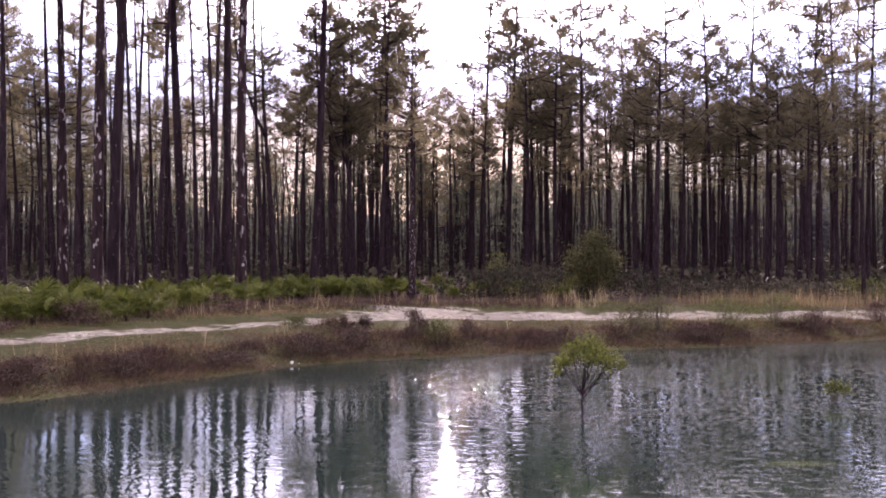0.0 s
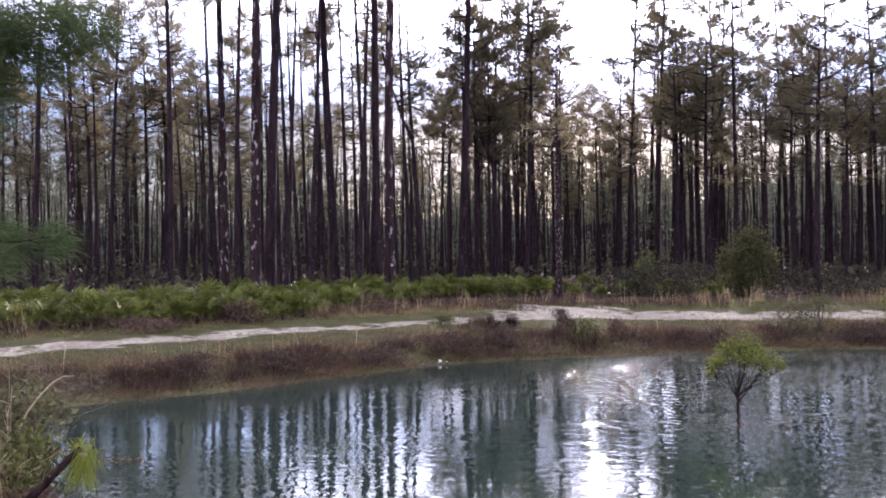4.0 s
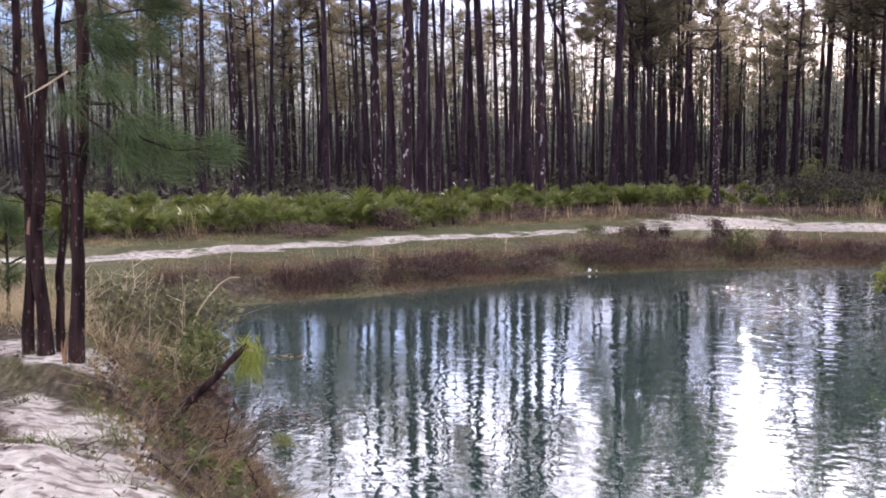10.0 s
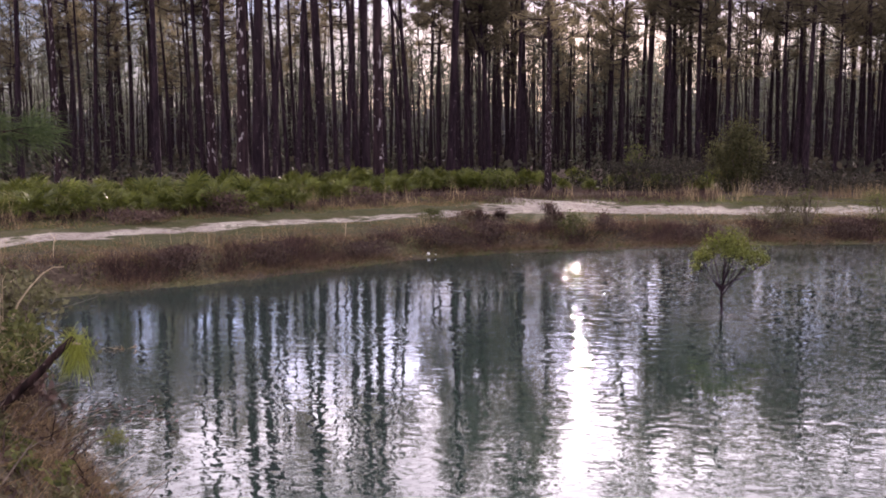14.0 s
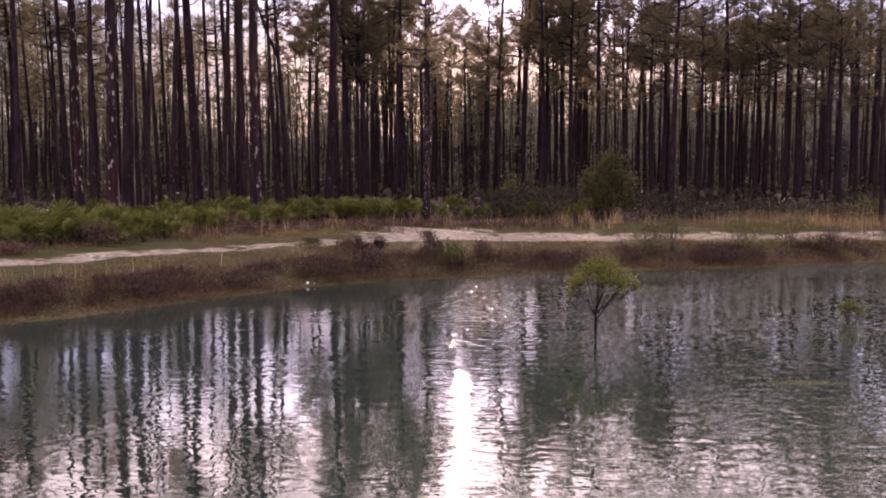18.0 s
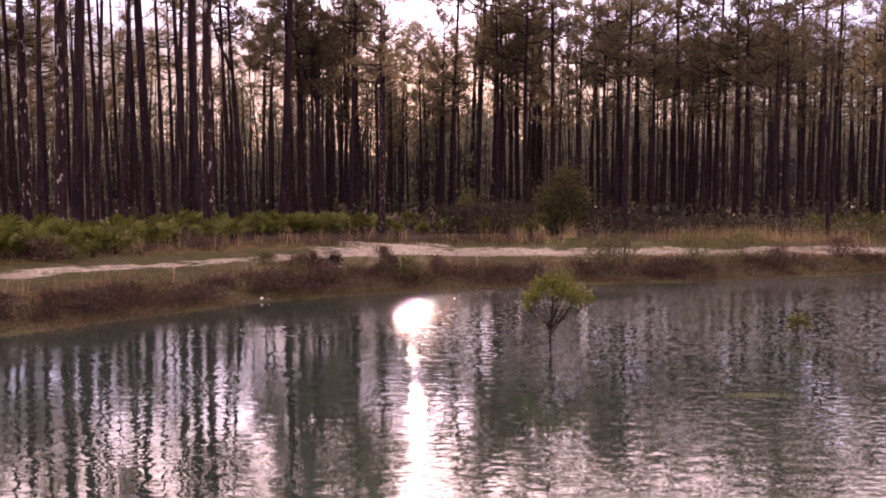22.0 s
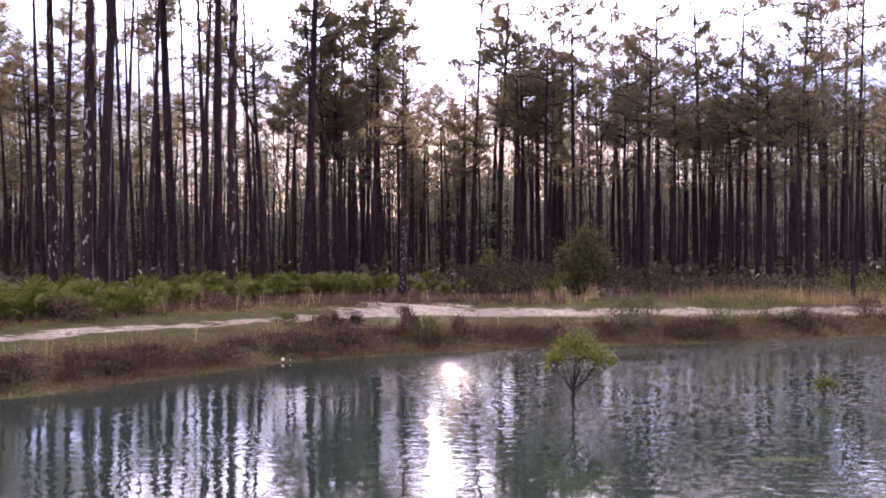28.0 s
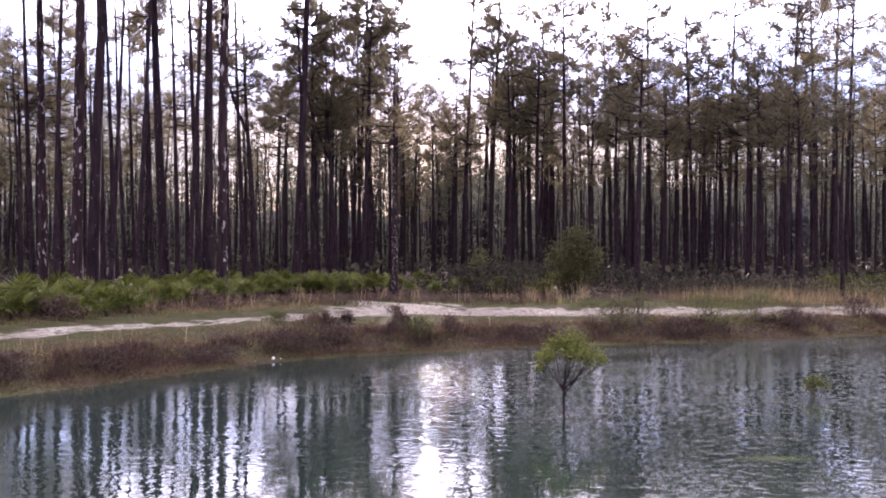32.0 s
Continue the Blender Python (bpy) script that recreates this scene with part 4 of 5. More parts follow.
# ---- saplings in the water ----
def water_sapling():
    rng = np.random.default_rng(4)
    thing = new("water_sapling")
    g, gl = Geo(), Geo()
    g.tube([(0, 0, -0.5), (0.005, 0, 0.1), (-0.006, 0, 0.24), (0.015, 0, 0.4)], [0.022, 0.019, 0.016, 0.012], 7)
    part("trunk", g, BARK, thing, smooth=True)
    gb = Geo()
    lobes = ((0.02, 0.0, 1.04, 0.17), (0.2, 0.1, 0.98, 0.15), (-0.16, -0.05, 0.96, 0.14), (0.42, -0.05, 0.86, 0.13), (0.56, 0.05, 0.76, 0.09), (-0.3, 0.05, 0.8, 0.11),
             (-0.36, -0.1, 0.68, 0.07), (0.1, 0.3, 0.92, 0.14), (0.05, -0.3, 0.9, 0.14), (0.3, 0.25, 0.84, 0.12), (0.28, -0.28, 0.8, 0.12), (-0.2, 0.28, 0.8, 0.12))
    for x, y, z, r in lobes:
        e = Vector((x, y, z))
        m = Vector((0.02, 0, 0.46)).lerp(e, 0.5) + Vector((x * 0.12, y * 0.12, -0.04))
        gb.tube([(0.006, 0, 0.27 + 0.16 * rng.uniform()), m, e], [0.012, 0.008, 0.003], 5, False)
        for k in range(4):
            q = e + Vector((rng.normal(), rng.normal(), rng.normal() * 0.5)) * r * 0.8
            gb.tube([m.lerp(e, rng.uniform(0.2, 0.8)), q], [0.005, 0.002], 3, False)
    tagged(part("branchwork", gb, BARK, thing), kind="stuff")
    w = np.array([q[3] ** 2 for q in lobes])
    pick = np.array(lobes)[rng.choice(len(lobes), 2500, p=w / w.sum())]
    c = pick[:, :3] + rng.normal(size=(2500, 3)) * pick[:, 3:] * np.array([0.55, 0.55, 0.42])
    gl.leaves(c, 0.02, rng, 2.6)
    part("crown", gl, LEAF_SAPLING, thing)
    thing.location = (1.94, 12.8, 0)
    return tagged(thing, "small yellow-green sapling standing in the pond", "tree")


water_sapling()
low = shrub("water_tuft", 61, 0.36, 0.42, LEAF_SAPLING, 420, 0.028, 7, 0.45, 9)
low.location = (6.1, 14.3, -0.02)
tagged(low, "low green shrub rising from the pond", "shrub")


# ---- the near bank ----
def long_tuft(g, rng, at, way, n, length, spread, width=0.006, droop=0.25):
    """A brush of long soft needles."""
    b, t = tuft_points(rng, at, way, n, length, spread)
    t[:, 2] -= droop * length * rng.uniform(0.3, 1.0, n)
    g.blades(b, t, width, rng, 0.06)


def young_pine(seed, az, dist, dia, top_az, top_el, bow, label):
    rng = np.random.default_rng(seed)
    thing = new("young_pine")
    x, y = polar(az, dist)
    z = ground_z(x, y)
    top = at_angle(top_az, top_el, dist + 0.1)
    foot = Vector((x, y, z - 0.2))
    g = Geo()
    pts, rad = [], []
    for i in range(34):
        u = i / 33 * 2.1
        p = foot.lerp(top, u)
        p.x += bow * math.sin(u * 4.2) + 0.022 * math.sin(u * 9 + seed) + 0.012 * math.sin(u * 21 + 2 * seed) + rng.normal() * 0.004
        p.y += rng.normal() * 0.005
        pts.append(p - Vector((x, y, z)))
        rad.append(dia / 2 * (1.0 - 0.3 * u + 0.2 * math.exp(-16 * max(0.0, u - 0.07))) * rng.uniform(0.9, 1.08))
    g.tube(pts, rad, 10)
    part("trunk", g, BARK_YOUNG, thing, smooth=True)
    for k in range(7):
        q = pts[int(rng.integers(6, 30))]
        a, ln = rng.uniform(0, 2 * math.pi), rng.uniform(0.15, 0.6)
        e = q + Vector((math.cos(a), math.sin(a), rng.uniform(-0.25, 0.35))) * ln
        gs = Geo()
        gs.tube([q, q.lerp(e, 0.55) + Vector((0, 0, rng.normal() * 0.03)), e], [0.014, 0.009, 0.003], 5)
        gs.tube([q.lerp(e, 0.6), e + Vector((rng.normal(), rng.normal(), rng.normal())) * 0.08], [0.006, 0.002], 4)
        part("dead_limb", gs, BARK_YOUNG, thing)
    thing.location = (x, y, z)
    return tagged(thing, label, "tree", "young pines on the near bank"), pts


def branch(thing, base_pt, ends, seed, tufts, twig=0.012):
    """A bough that carries brushes of long needles at its outer end."""
    rng = np.random.default_rng(seed)
    o = Vector(thing.location)
    g, gn = Geo(), Geo()
    pts = [Vector(base_pt)] + [Vector(e) - o for e in ends]
    g.tube(pts, [twig * (1 - 0.7 * i / (len(pts) - 1)) for i in range(len(pts))], 5, False)
    for k in range(tufts):
        w = rng.uniform(0.35, 1.0) * (len(pts) - 1)
        i = min(int(w), len(pts) - 2)
        q = pts[i].lerp(pts[i + 1], w - i)
        d = (pts[i + 1] - pts[i]).normalized()
        e = q + Vector((rng.normal() * 0.13, rng.normal() * 0.16, rng.normal() * 0.1))
        g.tube([q, e], [0.005, 0.003], 3, False)
        long_tuft(gn, rng, e, np.array(d) * 0.7 + np.array([0, 0, 0.1]), 130, 0.27, 0.42, 0.0045)
    b = part("bough", g, BARK_YOUNG, thing)
    part("needles", gn, NEEDLES_NEAR, b, "long soft green needles")


pine_a, pts_a = young_pine(1, -40.75, 7.8, 0.118, -39.25, 10.4, 0.02, "young pine with rough dark bark and a long low bough")
pine_b, pts_b = young_pine(2, -42.1, 8.15, 0.12, -41.7, 10.3, -0.05, "young pine with a crooked dark trunk")
pine_c, pts_c = young_pine(3, -41.4, 8.3, 0.072, -40.4, 10.4, 0.015, "slender young pine with dark reddish bark")
pine_d, pts_d = young_pine(4, -43.0, 8.3, 0.092, -42.7, 10.2, 0.03, "young pine with a scraped patch of bark")
BOUGHS = (  # trunk point, way of the bough (heading, elevation, distance), brushes
    (pine_a, pts_a[25], ((-37.5, 11.5, 7.6), (-34.5, 11.4, 7.4), (-31.8, 11.6, 7.2)), 15),
    (pine_a, pts_a[28], ((-36.5, 13.6, 7.6), (-33.0, 13.4, 7.3), (-29.6, 12.8, 7.1)), 15),
    (pine_a, pts_a[19], ((-38.4, 8.6, 7.7), (-36.6, 8.9, 7.5), (-34.4, 9.3, 7.4)), 11),
    (pine_a, pts_a[14], ((-38.6, 5.0, 7.7), (-37.6, 3.9, 7.6), (-36.9, 2.6, 7.5)), 7),
    (pine_a, pts_a[11], ((-37.9, 3.6, 7.6), (-36.4, 1.6, 7.5), (-34.6, 0.9, 7.4), (-33.2, 1.0, 7.35)), 9),
    (pine_c, pts_c[11], ((-38.6, 2.2, 7.9), (-37.2, 0.6, 7.8), (-35.9, 0.0, 7.7)), 5),
    (pine_b, pts_b[22], ((-39.5, 8.0, 8.6), (-37.8, 6.9, 8.6), (-36.4, 6.6, 8.6)), 9),
)
for i, (tree, base_pt, ends, count) in enumerate(BOUGHS):
    branch(tree, base_pt, [at_angle(*e) for e in ends], 40 + i, count)


gl = Geo()
o = Vector(pine_c.location)
gl.tube([at_angle(-40.3, 5.4, 8.2) - o, at_angle(-41.6, 4.5, 8.1) - o, at_angle(-42.6, 3.9, 8.0) - o], [0.009, 0.008, 0.004], 6)
part("broken_limb", gl, STRAW_STEM, pine_c, "pale barkless broken limb")


def seedling(seed, az, dist, tall, label):
    """A knee-high to chest-high pine: a thin stem and brushes of long needles."""
    rng = np.random.default_rng(seed)
    thing = new("pine_seedling")
    g, gn = Geo(), Geo()
    g.tube([(0, 0, -0.1), (0.02, 0, tall * 0.5), (0.0, 0.02, tall)], [0.02, 0.015, 0.007], 6)
    for k in range(16):
        h, a = rng.uniform(0.2, 1.0), rng.uniform(0, 2 * math.pi)
        q = Vector((0.01, 0, tall * h))
        e = q + Vector((math.cos(a), math.sin(a), 0.45)) * 0.42 * tall * (1.1 - 0.7 * h)
        g.tube([q, e], [0.007, 0.003], 4, False)
        long_tuft(gn, rng, e, np.array(e - q) * 1.4 + np.array([0, 0, 0.2]), 110, 0.24, 0.5, 0.006, 0.15)
    part("stem", g, BARK_YOUNG, thing)
    part("needles", gn, NEEDLES_NEAR, thing, "long soft green needles")
    thing.location = (*polar(az, dist), ground_z(*polar(az, dist)))
    return tagged(thing, label, "tree")


seedling(61, -44.0, 10.4, 1.15, "bushy green pine seedling behind the young trunks")


def on_ground(az, el):
    """Where the line of sight along a heading and elevation meets the ground."""
    for dist in np.arange(3.0, 60.0, 0.02):
        q = at_angle(az, el, dist)
        if q.z <= max(ground_z(q.x, q.y), 0.0):
            return q
    return q


def leaning_pole():
    """A broken sapling that leans over the water, with a brush of lime needles at its tip."""
    rng = np.random.default_rng(8)
    thing = new("leaning_sapling")
    foot = on_ground(-35.15, -14.9)
    tip = at_angle(-30.65, -10.9, 7.7)
    g = Geo()
    d = (tip - foot)
    pts = [-d * 0.12] + [d * u + Vector((rng.normal(), rng.normal(), rng.normal())) * 0.004 for u in np.linspace(0, 1, 8)]
    g.tube(pts, [0.036, 0.036, 0.035, 0.036, 0.033, 0.034, 0.03, 0.031, 0.024], 9)
    part("trunk", g, BARK_YOUNG, thing, smooth=True)
    gs, gn = Geo(), Geo()
    gs.tube([d * 0.93, d * 1.0 + Vector((0.05, 0, -0.05))], [0.016, 0.008], 5)
    part("stub", gs, STRAW_STEM, thing, "pale splintered stub")
    for k in range(4):
        q = d * rng.uniform(0.9, 0.98) + Vector((0.04, 0.08, 0.0))
        long_tuft(gn, rng, q, (rng.normal() * 0.3, rng.normal() * 0.3, -0.75), 60, 0.27, 0.17, 0.0045, 0.3)
    for k in range(2):
        long_tuft(gn, rng, d * 0.97, (0.3 - 0.7 * k, 0.2, 0.3), 26, 0.14, 0.5, 0.004, 0.2)
    part("needles", gn, NEEDLES_LIME, thing, "drooping lime green needles")
    thing.location = foot
    return tagged(thing, "broken dark sapling leaning over the water with lime needles", "sapling")


leaning_pole()
tuft = new("floating_tuft")
gt = Geo()
for k in range(3):
    long_tuft(gt, np.random.default_rng(k), (0.05 * k, 0, 0.02), (0.2 - 0.2 * k, 0, 0.6), 40, 0.16, 0.5, 0.005)
part("needles", gt, NEEDLES_LIME, tuft)
tuft.location = (-3.62, 6.55, 0.0)
tagged(tuft, "lime green needle tuft at the water's edge", "plant")


def near_points(n, lo, hi, box, seed):
    rng = np.random.default_rng(seed)
    out = []
    while len(out) < n:
        p = np.column_stack([rng.uniform(box[0], box[1], 4000), rng.uniform(box[2], box[3], 4000)])
        d = shore_distance(p)
        ok = (d > lo) & (d < hi) & (wavy(p, 2.0, 6) + rng.normal(size=len(p)) * 0.5 > -0.3)
        out.extend(p[ok].tolist())
    return out[:n]


grass("near_bank_grass", "tangled straw and rust coloured grass on the near bank", GRASS_DRY, near_points(520, 0.05, 0.95, (-9, -2.2, 4.4, 12), 1), 0.2, 0.007, 14, 31, 1.1, 0.09)
grass("near_rust_grass", "rust coloured dead grass at the water's edge", GRASS_RUST, near_points(300, -0.05, 0.6, (-9, -2.2, 4.4, 12), 2), 0.16, 0.007, 14, 32, 1.2, 0.08)
grass("near_green_grass", "fresh green blades in the dead grass", GRASS_GREEN, near_points(240, 0.2, 1.2, (-9, -2.2, 4.6, 12), 3), 0.15, 0.006, 12, 33, 0.5, 0.05)
grass("tall_straw", "tall pale straw stalks on the near bank", GRASS_STRAW, near_points(420, 0.3, 3.0, (-9.2, -5.0, 7.0, 12.5), 4), 0.55, 0.007, 10, 34, 0.5, 0.14)
grass("near_turf", "short turf behind the young pines", GRASS_GREEN, near_points(900, 1.3, 4.5, (-12, -6.2, 6.4, 13), 5), 0.1, 0.01, 9, 35, 0.6, 0.1)
NEAR_SHRUBS = ((-8.4, 10.6, 0.8, 1.1, LEAF_DULL, 600), (-9.2, 11.6, 0.6, 1.0, LEAF_DULL, 500), (-8.3, 9.4, 0.5, 0.8, LEAF_OLIVE, 360),
               (-6.9, 9.0, 0.9, 1.0, LEAF_DULL, 700), (-7.6, 9.9, 0.8, 1.0, LEAF_OLIVE, 600), (-6.3, 8.0, 0.75, 0.8, LEAF_DULL, 600), (-5.0, 7.2, 0.5, 0.6, LEAF_OLIVE, 360),
               (-6.0, 8.9, 1.0, 1.1, LEAF_DULL, 900), (-6.6, 9.8, 0.95, 1.2, LEAF_DULL, 900), (-5.3, 8.0, 0.7, 0.8, LEAF_OLIVE, 500),
               (-7.3, 10.6, 0.8, 1.1, LEAF_DULL, 700), (-5.9, 7.6, 0.6, 0.7, LEAF_DULL, 360), (-4.6, 7.0, 0.35, 0.5, LEAF_BROWN, 260))
for i, (x, y, tall, wide, mat, n) in enumerate(NEAR_SHRUBS):
    tagged(put(shrub("bank_shrub", 300 + i, tall, wide, mat, n, 0.048, 14, 0.15, 16, STRAW_STEM if i % 3 == 0 else None), x, y), "straggly small-leaved shrub on the near bank", "shrub", "shrubs on the near bank")

stalk = new("arching_stalk")
gk = Geo()
o = at_angle(-34.3, -10.6, 10.0)
gk.tube([(0, 0, -0.2)] + [at_angle(a, e, 10.0) - o for a, e in ((-34.0, -9.8), (-33.5, -8.7), (-32.9, -7.9), (-32.2, -7.15), (-31.6, -6.8), (-31.0, -6.8))],
        [0.01, 0.01, 0.01, 0.009, 0.008, 0.006, 0.004], 5, False)
part("stem", gk, STRAW_STEM, stalk)
stalk.location = o
tagged(stalk, "pale bent stalk arching over the water", "stalk")

# ---- things afloat ----
def drift(name, label, x, y, n, reach, mat, seed, size=0.03):
    rng = np.random.default_rng(seed)
    g = Geo()
    p = np.column_stack([x + rng.normal(size=n) * reach, y + rng.normal(size=n) * reach * 0.8, np.full(n, 0.006)])
    a = rng.uniform(0, 6.28, n)
    d, s = np.column_stack([np.cos(a), np.sin(a), 0 * a]) * size, np.column_stack([-np.sin(a), np.cos(a), 0 * a]) * size * 0.4
    v = np.stack([p - d, p + s + (0, 0, 0.004), p + d + (0, 0, 0.008), p - s], 1).reshape(-1, 3)
    g.add(v, (np.arange(n)[:, None] * 4 + np.array([[0, 1, 2, 3]])).tolist())
    return tagged(new(name, g.mesh(name, mat)), label, "litter", kind="stuff")


drift("floating_leaves", "dead leaves afloat round the sapling's foot", 1.95, 12.7, 45, 0.2, LEAF_BROWN, 1, 0.02)
drift("floating_straw", "pale straw afloat off the near bank", -5.2, 9.7, 40, 0.13, GRASS_DRY, 2)
drift("floating_debris", "leaf litter afloat at the near shore", -4.1, 7.2, 200, 0.35, LEAF_BROWN, 3)

scrap = new("white_scrap")
gw, gv = Geo(), Geo()
gw.add([(0, 0, 0), (0.1, 0.02, 0.01), (0.12, 0.08, 0.09), (0.01, 0.07, 0.12), (0.05, -0.02, 0.07)], [(0, 1, 4), (1, 2, 4), (2, 3, 4), (3, 0, 4), (0, 3, 2, 1)])
gv.add([(0.3, 0.03, 0.0), (0.36, 0.05, 0.05), (0.28, 0.08, 0.03), (0.33, 0.02, 0.07)], [(0, 1, 3), (1, 2, 3), (2, 0, 3), (0, 2, 1)])
white, wn2, wl2, wb2 = material("white_paper", 0.6)
wl2.new(ramp(wn2, wl2, noise_node(wn2, wl2, 20, 3), [(0.3, (0.6, 0.6, 0.58)), (0.7, (0.8, 0.8, 0.78))]), wb2.inputs["Base Color"])
part("paper", gw, white, scrap)
part("torn_corner", gv, white, scrap)
scrap.scale = (0.55, 0.55, 0.55)
scrap.location = (-3.15, 18.95, ground_z(-3.15, 18.95))
tagged(scrap, "crumpled white scrap at the water's edge", "litter")

scar = Geo()
on_trunk = min(pts_d, key=lambda q: abs(q.z - 0.95))
to_eye = (Vector(EYE) - Vector(pine_d.location)).normalized() * 0.03
scar.tube([on_trunk + to_eye + Vector((0, 0, h)) for h in (-0.09, -0.04, 0.03, 0.09)], [0.008, 0.026, 0.022, 0.006], 7)
raw, rn, rl, rb = material("raw_wood", 0.7)
rl.new(ramp(rn, rl, noise_node(rn, rl, 30, 4, stretch=(1, 1, 0.2)), [(0.3, (0.1, 0.05, 0.025)), (0.7, (0.26, 0.14, 0.065))]), rb.inputs["Base Color"])
part("scar", scar, raw, pine_d, "orange patch of raw wood")
snag = new("splintered_stub")
sg = Geo()
sg.tube([(0, 0, -0.1), (0.005, 0, 0.08), (0.015, 0.01, 0.16), (0.03, 0.01, 0.24)], [0.02, 0.018, 0.013, 0.002], 7)
sg.tube([(-0.01, 0, 0.05), (-0.02, 0, 0.13), (-0.018, 0.005, 0.19)], [0.008, 0.007, 0.001], 5)
part("stub", sg, raw, snag)
snag.location = (*polar(-41.2, 7.75), ground_z(*polar(-41.2, 7.75)))
tagged(snag, "broken pale stub of a sapling between the young pines", "stump")


def sand_litter():
    """Leaf bits, needles and small sticks strewn over the near sand."""
    rng = np.random.default_rng(90)
    g = Geo()
    p = np.column_stack([rng.uniform(-9, -2.6, 9000), rng.uniform(3.4, 8.5, 9000)])
    d = shore_distance(p)
    p = p[(d > 0.5) & (wavy(p, 2.6, 11) + 0.6 * wavy(p, 7.0, 3) + rng.normal(size=len(p)) * 0.3 > 0.25)][:2600]
    n = len(p)
    z = height(p) + 0.006
    a, ln = rng.uniform(0, 6.28, n), rng.uniform(0.015, 0.07, n)
    base_pts = np.column_stack([p, z])
    g.blades(base_pts, base_pts + np.column_stack([np.cos(a), np.sin(a), rng.uniform(0.05, 0.5, n)]) * ln[:, None], 0.016, rng)
    tagged(new("sand_litter", g.mesh("sand_litter", LEAF_BROWN)), "brown leaf bits and needles strewn over the sand", "litter", kind="stuff")


def bank_twigs(name, label, mat, pts, seed, lo, hi):
    """Dead sticks and bent stems lying criss-cross in the tangle."""
    rng = np.random.default_rng(seed)
    g = Geo()
    for x, y in pts:
        z = max(ground_z(x, y), 0.0)
        a, ln, up = rng.uniform(0, 6.28), rng.uniform(lo, hi), rng.uniform(0.1, 0.9)
        way = np.array([math.cos(a), math.sin(a), up]) * ln
        o = np.array([x, y, z + 0.02])
        g.tube([o, o + way * 0.55 + rng.normal(size=3) * 0.03, o + way + np.array([0, 0, -0.15 * ln])], [0.006, 0.005, 0.002], 3, False)
    tagged(new(name, g.mesh(name, mat)), label, "twigs", kind="stuff")


def bank_leaves(name, label, mat, pts, seed, size):
    """Fallen leaves lying on the slope, each tilted its own way."""
    rng = np.random.default_rng(seed)
    p = np.asarray(pts)
    g = Geo()
    g.leaves(np.column_stack([p, np.maximum(height(p), 0.0) + rng.uniform(0.004, 0.05, len(p))]), size, rng)
    tagged(new(name, g.mesh(name, mat)), label, "litter", kind="stuff")


bank_leaves("bank_leaf_litter", "brown dead leaves caught in the bank grass", LEAF_BROWN, near_points(3600, 0.0, 1.0, (-9, -2.2, 4.2, 11), 91), 92, 0.035)
bank_leaves("bank_straw_litter", "tan bits of straw and leaf on the bank", GRASS_DRY, near_points(2200, 0.1, 1.1, (-9, -2.2, 4.2, 11), 93), 94, 0.03)
SPRIGS = ((-4.15, 5.95), (-3.75, 5.5), (-4.5, 6.3), (-4.8, 6.5), (-3.4, 5.1), (-4.35, 5.75), (-5.15, 6.85), (-3.05, 4.95), (-5.4, 7.3), (-2.9, 4.75))
for i, (x, y) in enumerate(SPRIGS):
    tagged(put(shrub("leafy_sprig", 500 + i, 0.2 + 0.03 * (i % 4), 0.24, LEAF_OLIVE if i % 3 else LEAF_DULL, 90, 0.032, 6, 0.3, 7), x, y), "small green leafy sprig in the bank tangle", "plant", "sprigs on the near bank")
bank_twigs("bank_twigs", "grey dead twigs tangled in the bank grass", TWIG, near_points(260, 0.0, 0.9, (-8, -2.4, 4.4, 10), 71), 72, 0.12, 0.45)
bank_twigs("bent_stems", "pale bent stems in the tangle of the bank", STRAW_STEM, near_points(240, 0.1, 2.0, (-9, -5.2, 7.2, 12), 73), 74, 0.2, 0.6)
bank_twigs("dead_brush", "dark dead brush stems at the water's edge", BARK_YOUNG, near_points(150, -0.05, 0.7, (-8, -2.4, 4.4, 10), 75), 76, 0.15, 0.5)
sand_litter()
mats = np.array(near_points(9000, 0.55, 4.0, (-8.5, -2.4, 3.2, 7.4), 81))
mats = mats[(wavy(mats, 1.5, 14) + 0.7 * wavy(mats, 4.2, 2) > 0.0) & (mats[:, 1] > 4.2) & (mats[:, 1] < 5.9)]
grass("pine_straw", "grey-brown pine straw drifted over the sand", GRASS_RUST, mats, 0.022, 0.006, 5, 82, 3.2, 0.06)
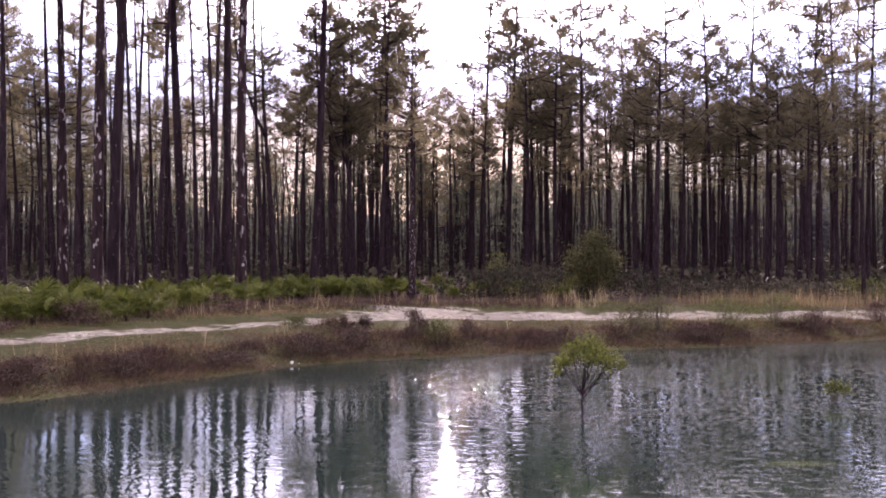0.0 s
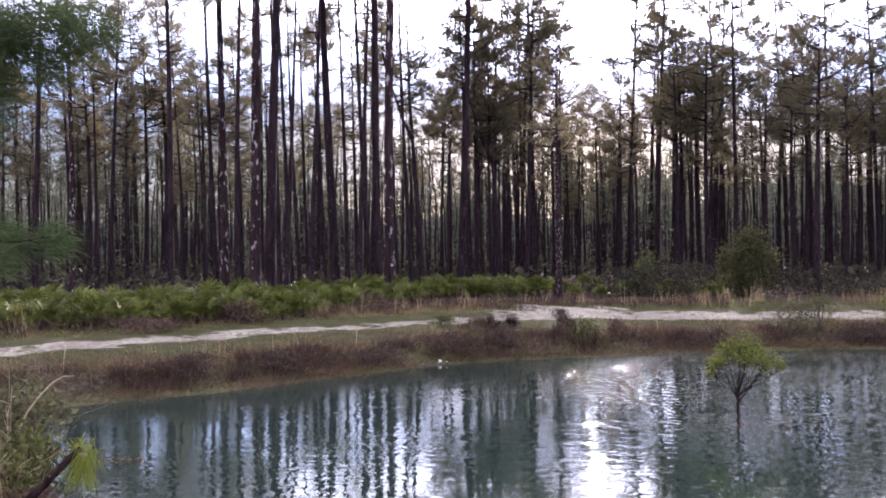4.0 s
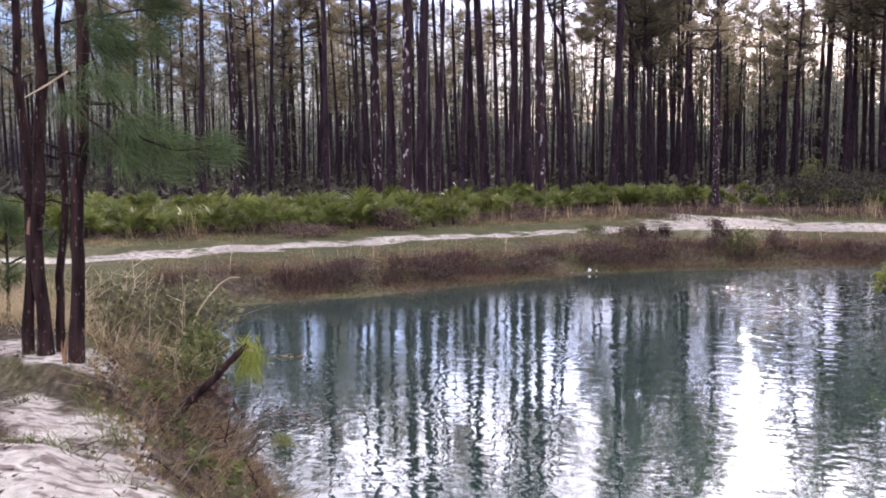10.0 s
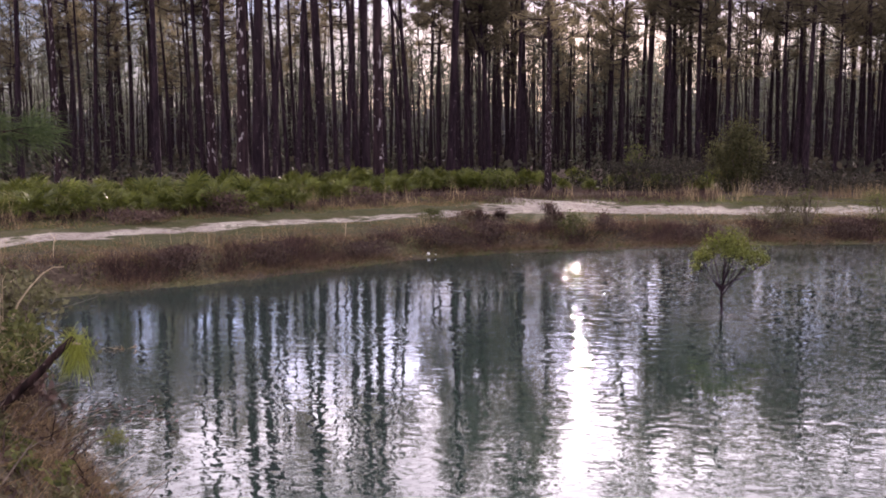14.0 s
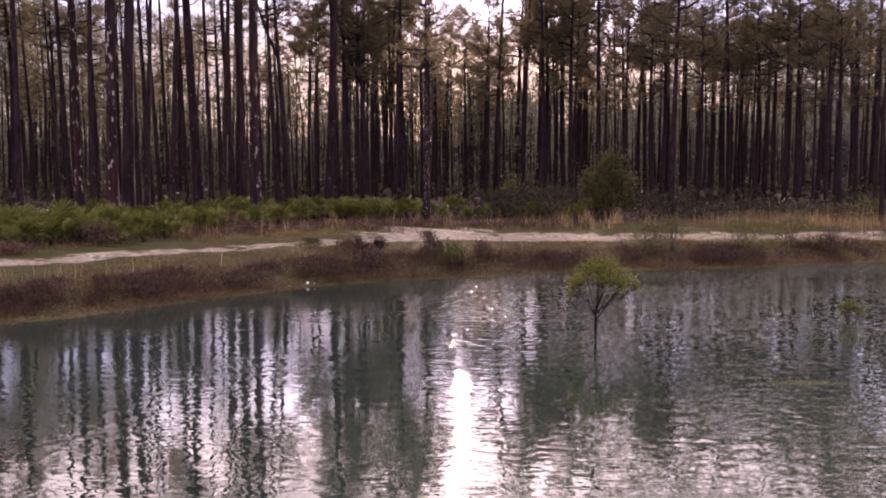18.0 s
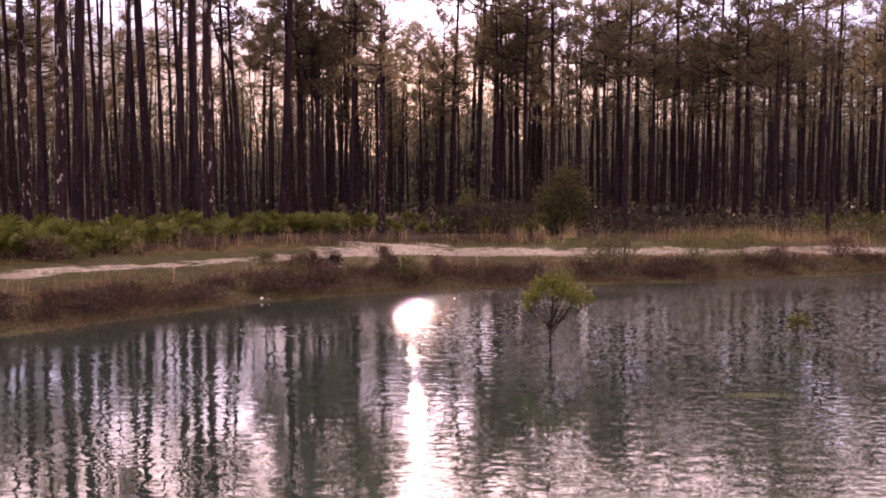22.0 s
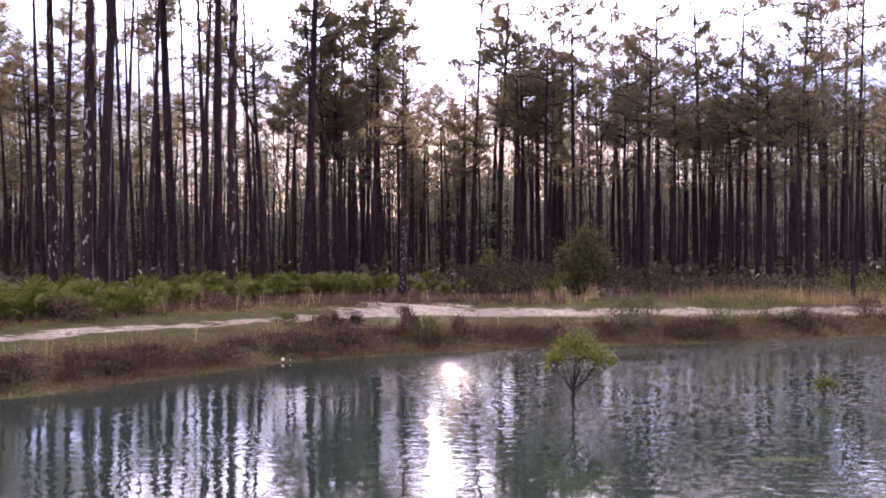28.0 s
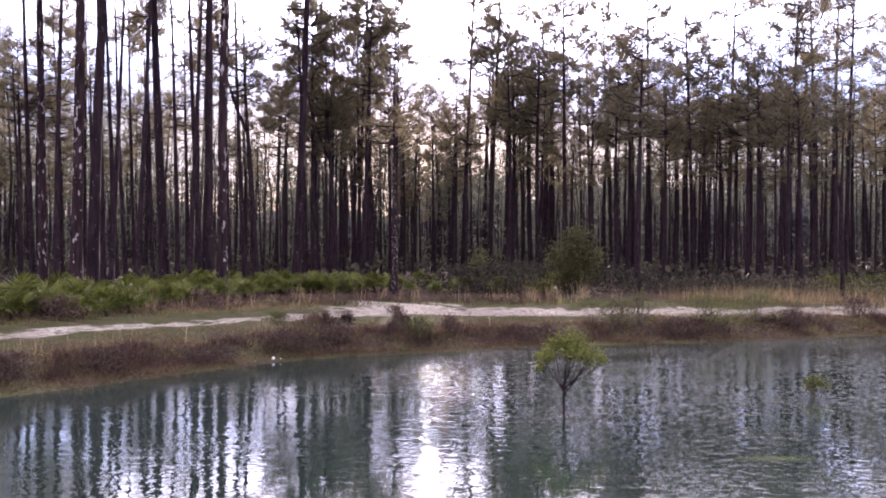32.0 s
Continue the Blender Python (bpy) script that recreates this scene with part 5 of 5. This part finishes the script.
grass("sand_tufts", "small green weeds coming up through the sand", GRASS_GREEN, [(-4.1, 4.32), (-4.35, 4.3), (-3.9, 4.34), (-4.6, 4.36), (-3.7, 4.36), (-3.2, 4.1), (-4.35, 5.35), (-3.3, 4.45), (-3.1, 4.6), (-3.6, 4.75), (-4.9, 5.2), (-5.6, 6.0), (-3.9, 5.6), (-2.9, 4.7)], 0.12, 0.008, 40, 36, 0.7, 0.07)


def dead_stalk(seed, tall):
    rng = np.random.default_rng(seed)
    thing = new("dead_stalk")
    g = Geo()
    lean = rng.normal(size=2) * 0.18 * tall
    top = Vector((lean[0], lean[1], tall))
    g.tube([(0, 0, -0.05), top * 0.5 + Vector((0, 0, 0.03)), top], [0.007, 0.006, 0.003], 4, False)
    for k in range(4):
        q = top * rng.uniform(0.5, 0.95)
        g.tube([q, q + Vector((rng.normal() * 0.1, rng.normal() * 0.1, 0.1))], [0.004, 0.002], 3, False)
    part("stem", g, STRAW_STEM if seed % 2 else TWIG, thing)
    return tagged(thing, "thin dead weed stalk on the far bank", "stalk", "dead stalks on the bank")


for i, (x, y, tall) in enumerate(((-6.6, 16.3, 0.8), (-4.9, 18.9, 0.7), (-3.6, 20.3, 0.9), (-2.3, 21.4, 0.7), (1.1, 22.3, 0.8), (1.6, 22.6, 0.65), (3.3, 23.2, 0.7),
                                  (6.7, 24.0, 0.8), (10.6, 25.6, 0.9), (11.6, 26.4, 1.0), (-7.9, 15.2, 0.8), (-8.8, 14.3, 0.9))):
    put(dead_stalk(i, 0.45 * tall), x, y)
for i, (x, y, tall) in enumerate(((-6.5, 8.3, 0.9), (-6.1, 8.1, 1.0), (-5.7, 7.7, 0.7), (-6.9, 9.2, 1.0), (-7.3, 9.7, 1.1), (-5.4, 7.9, 0.8), (-6.3, 9.2, 1.1), (-7.8, 10.4, 1.0),
                                  (-5.0, 7.1, 0.6), (-5.9, 8.6, 1.0), (-6.6, 8.7, 0.8), (-7.0, 8.5, 0.9), (-4.7, 6.8, 0.5), (-7.6, 9.2, 1.0))):
    tagged(put(dead_stalk(21 + 2 * i, tall), x, y), "pale dead stalk in the tangle on the near bank", "stalk", "dead stalks on the near bank")
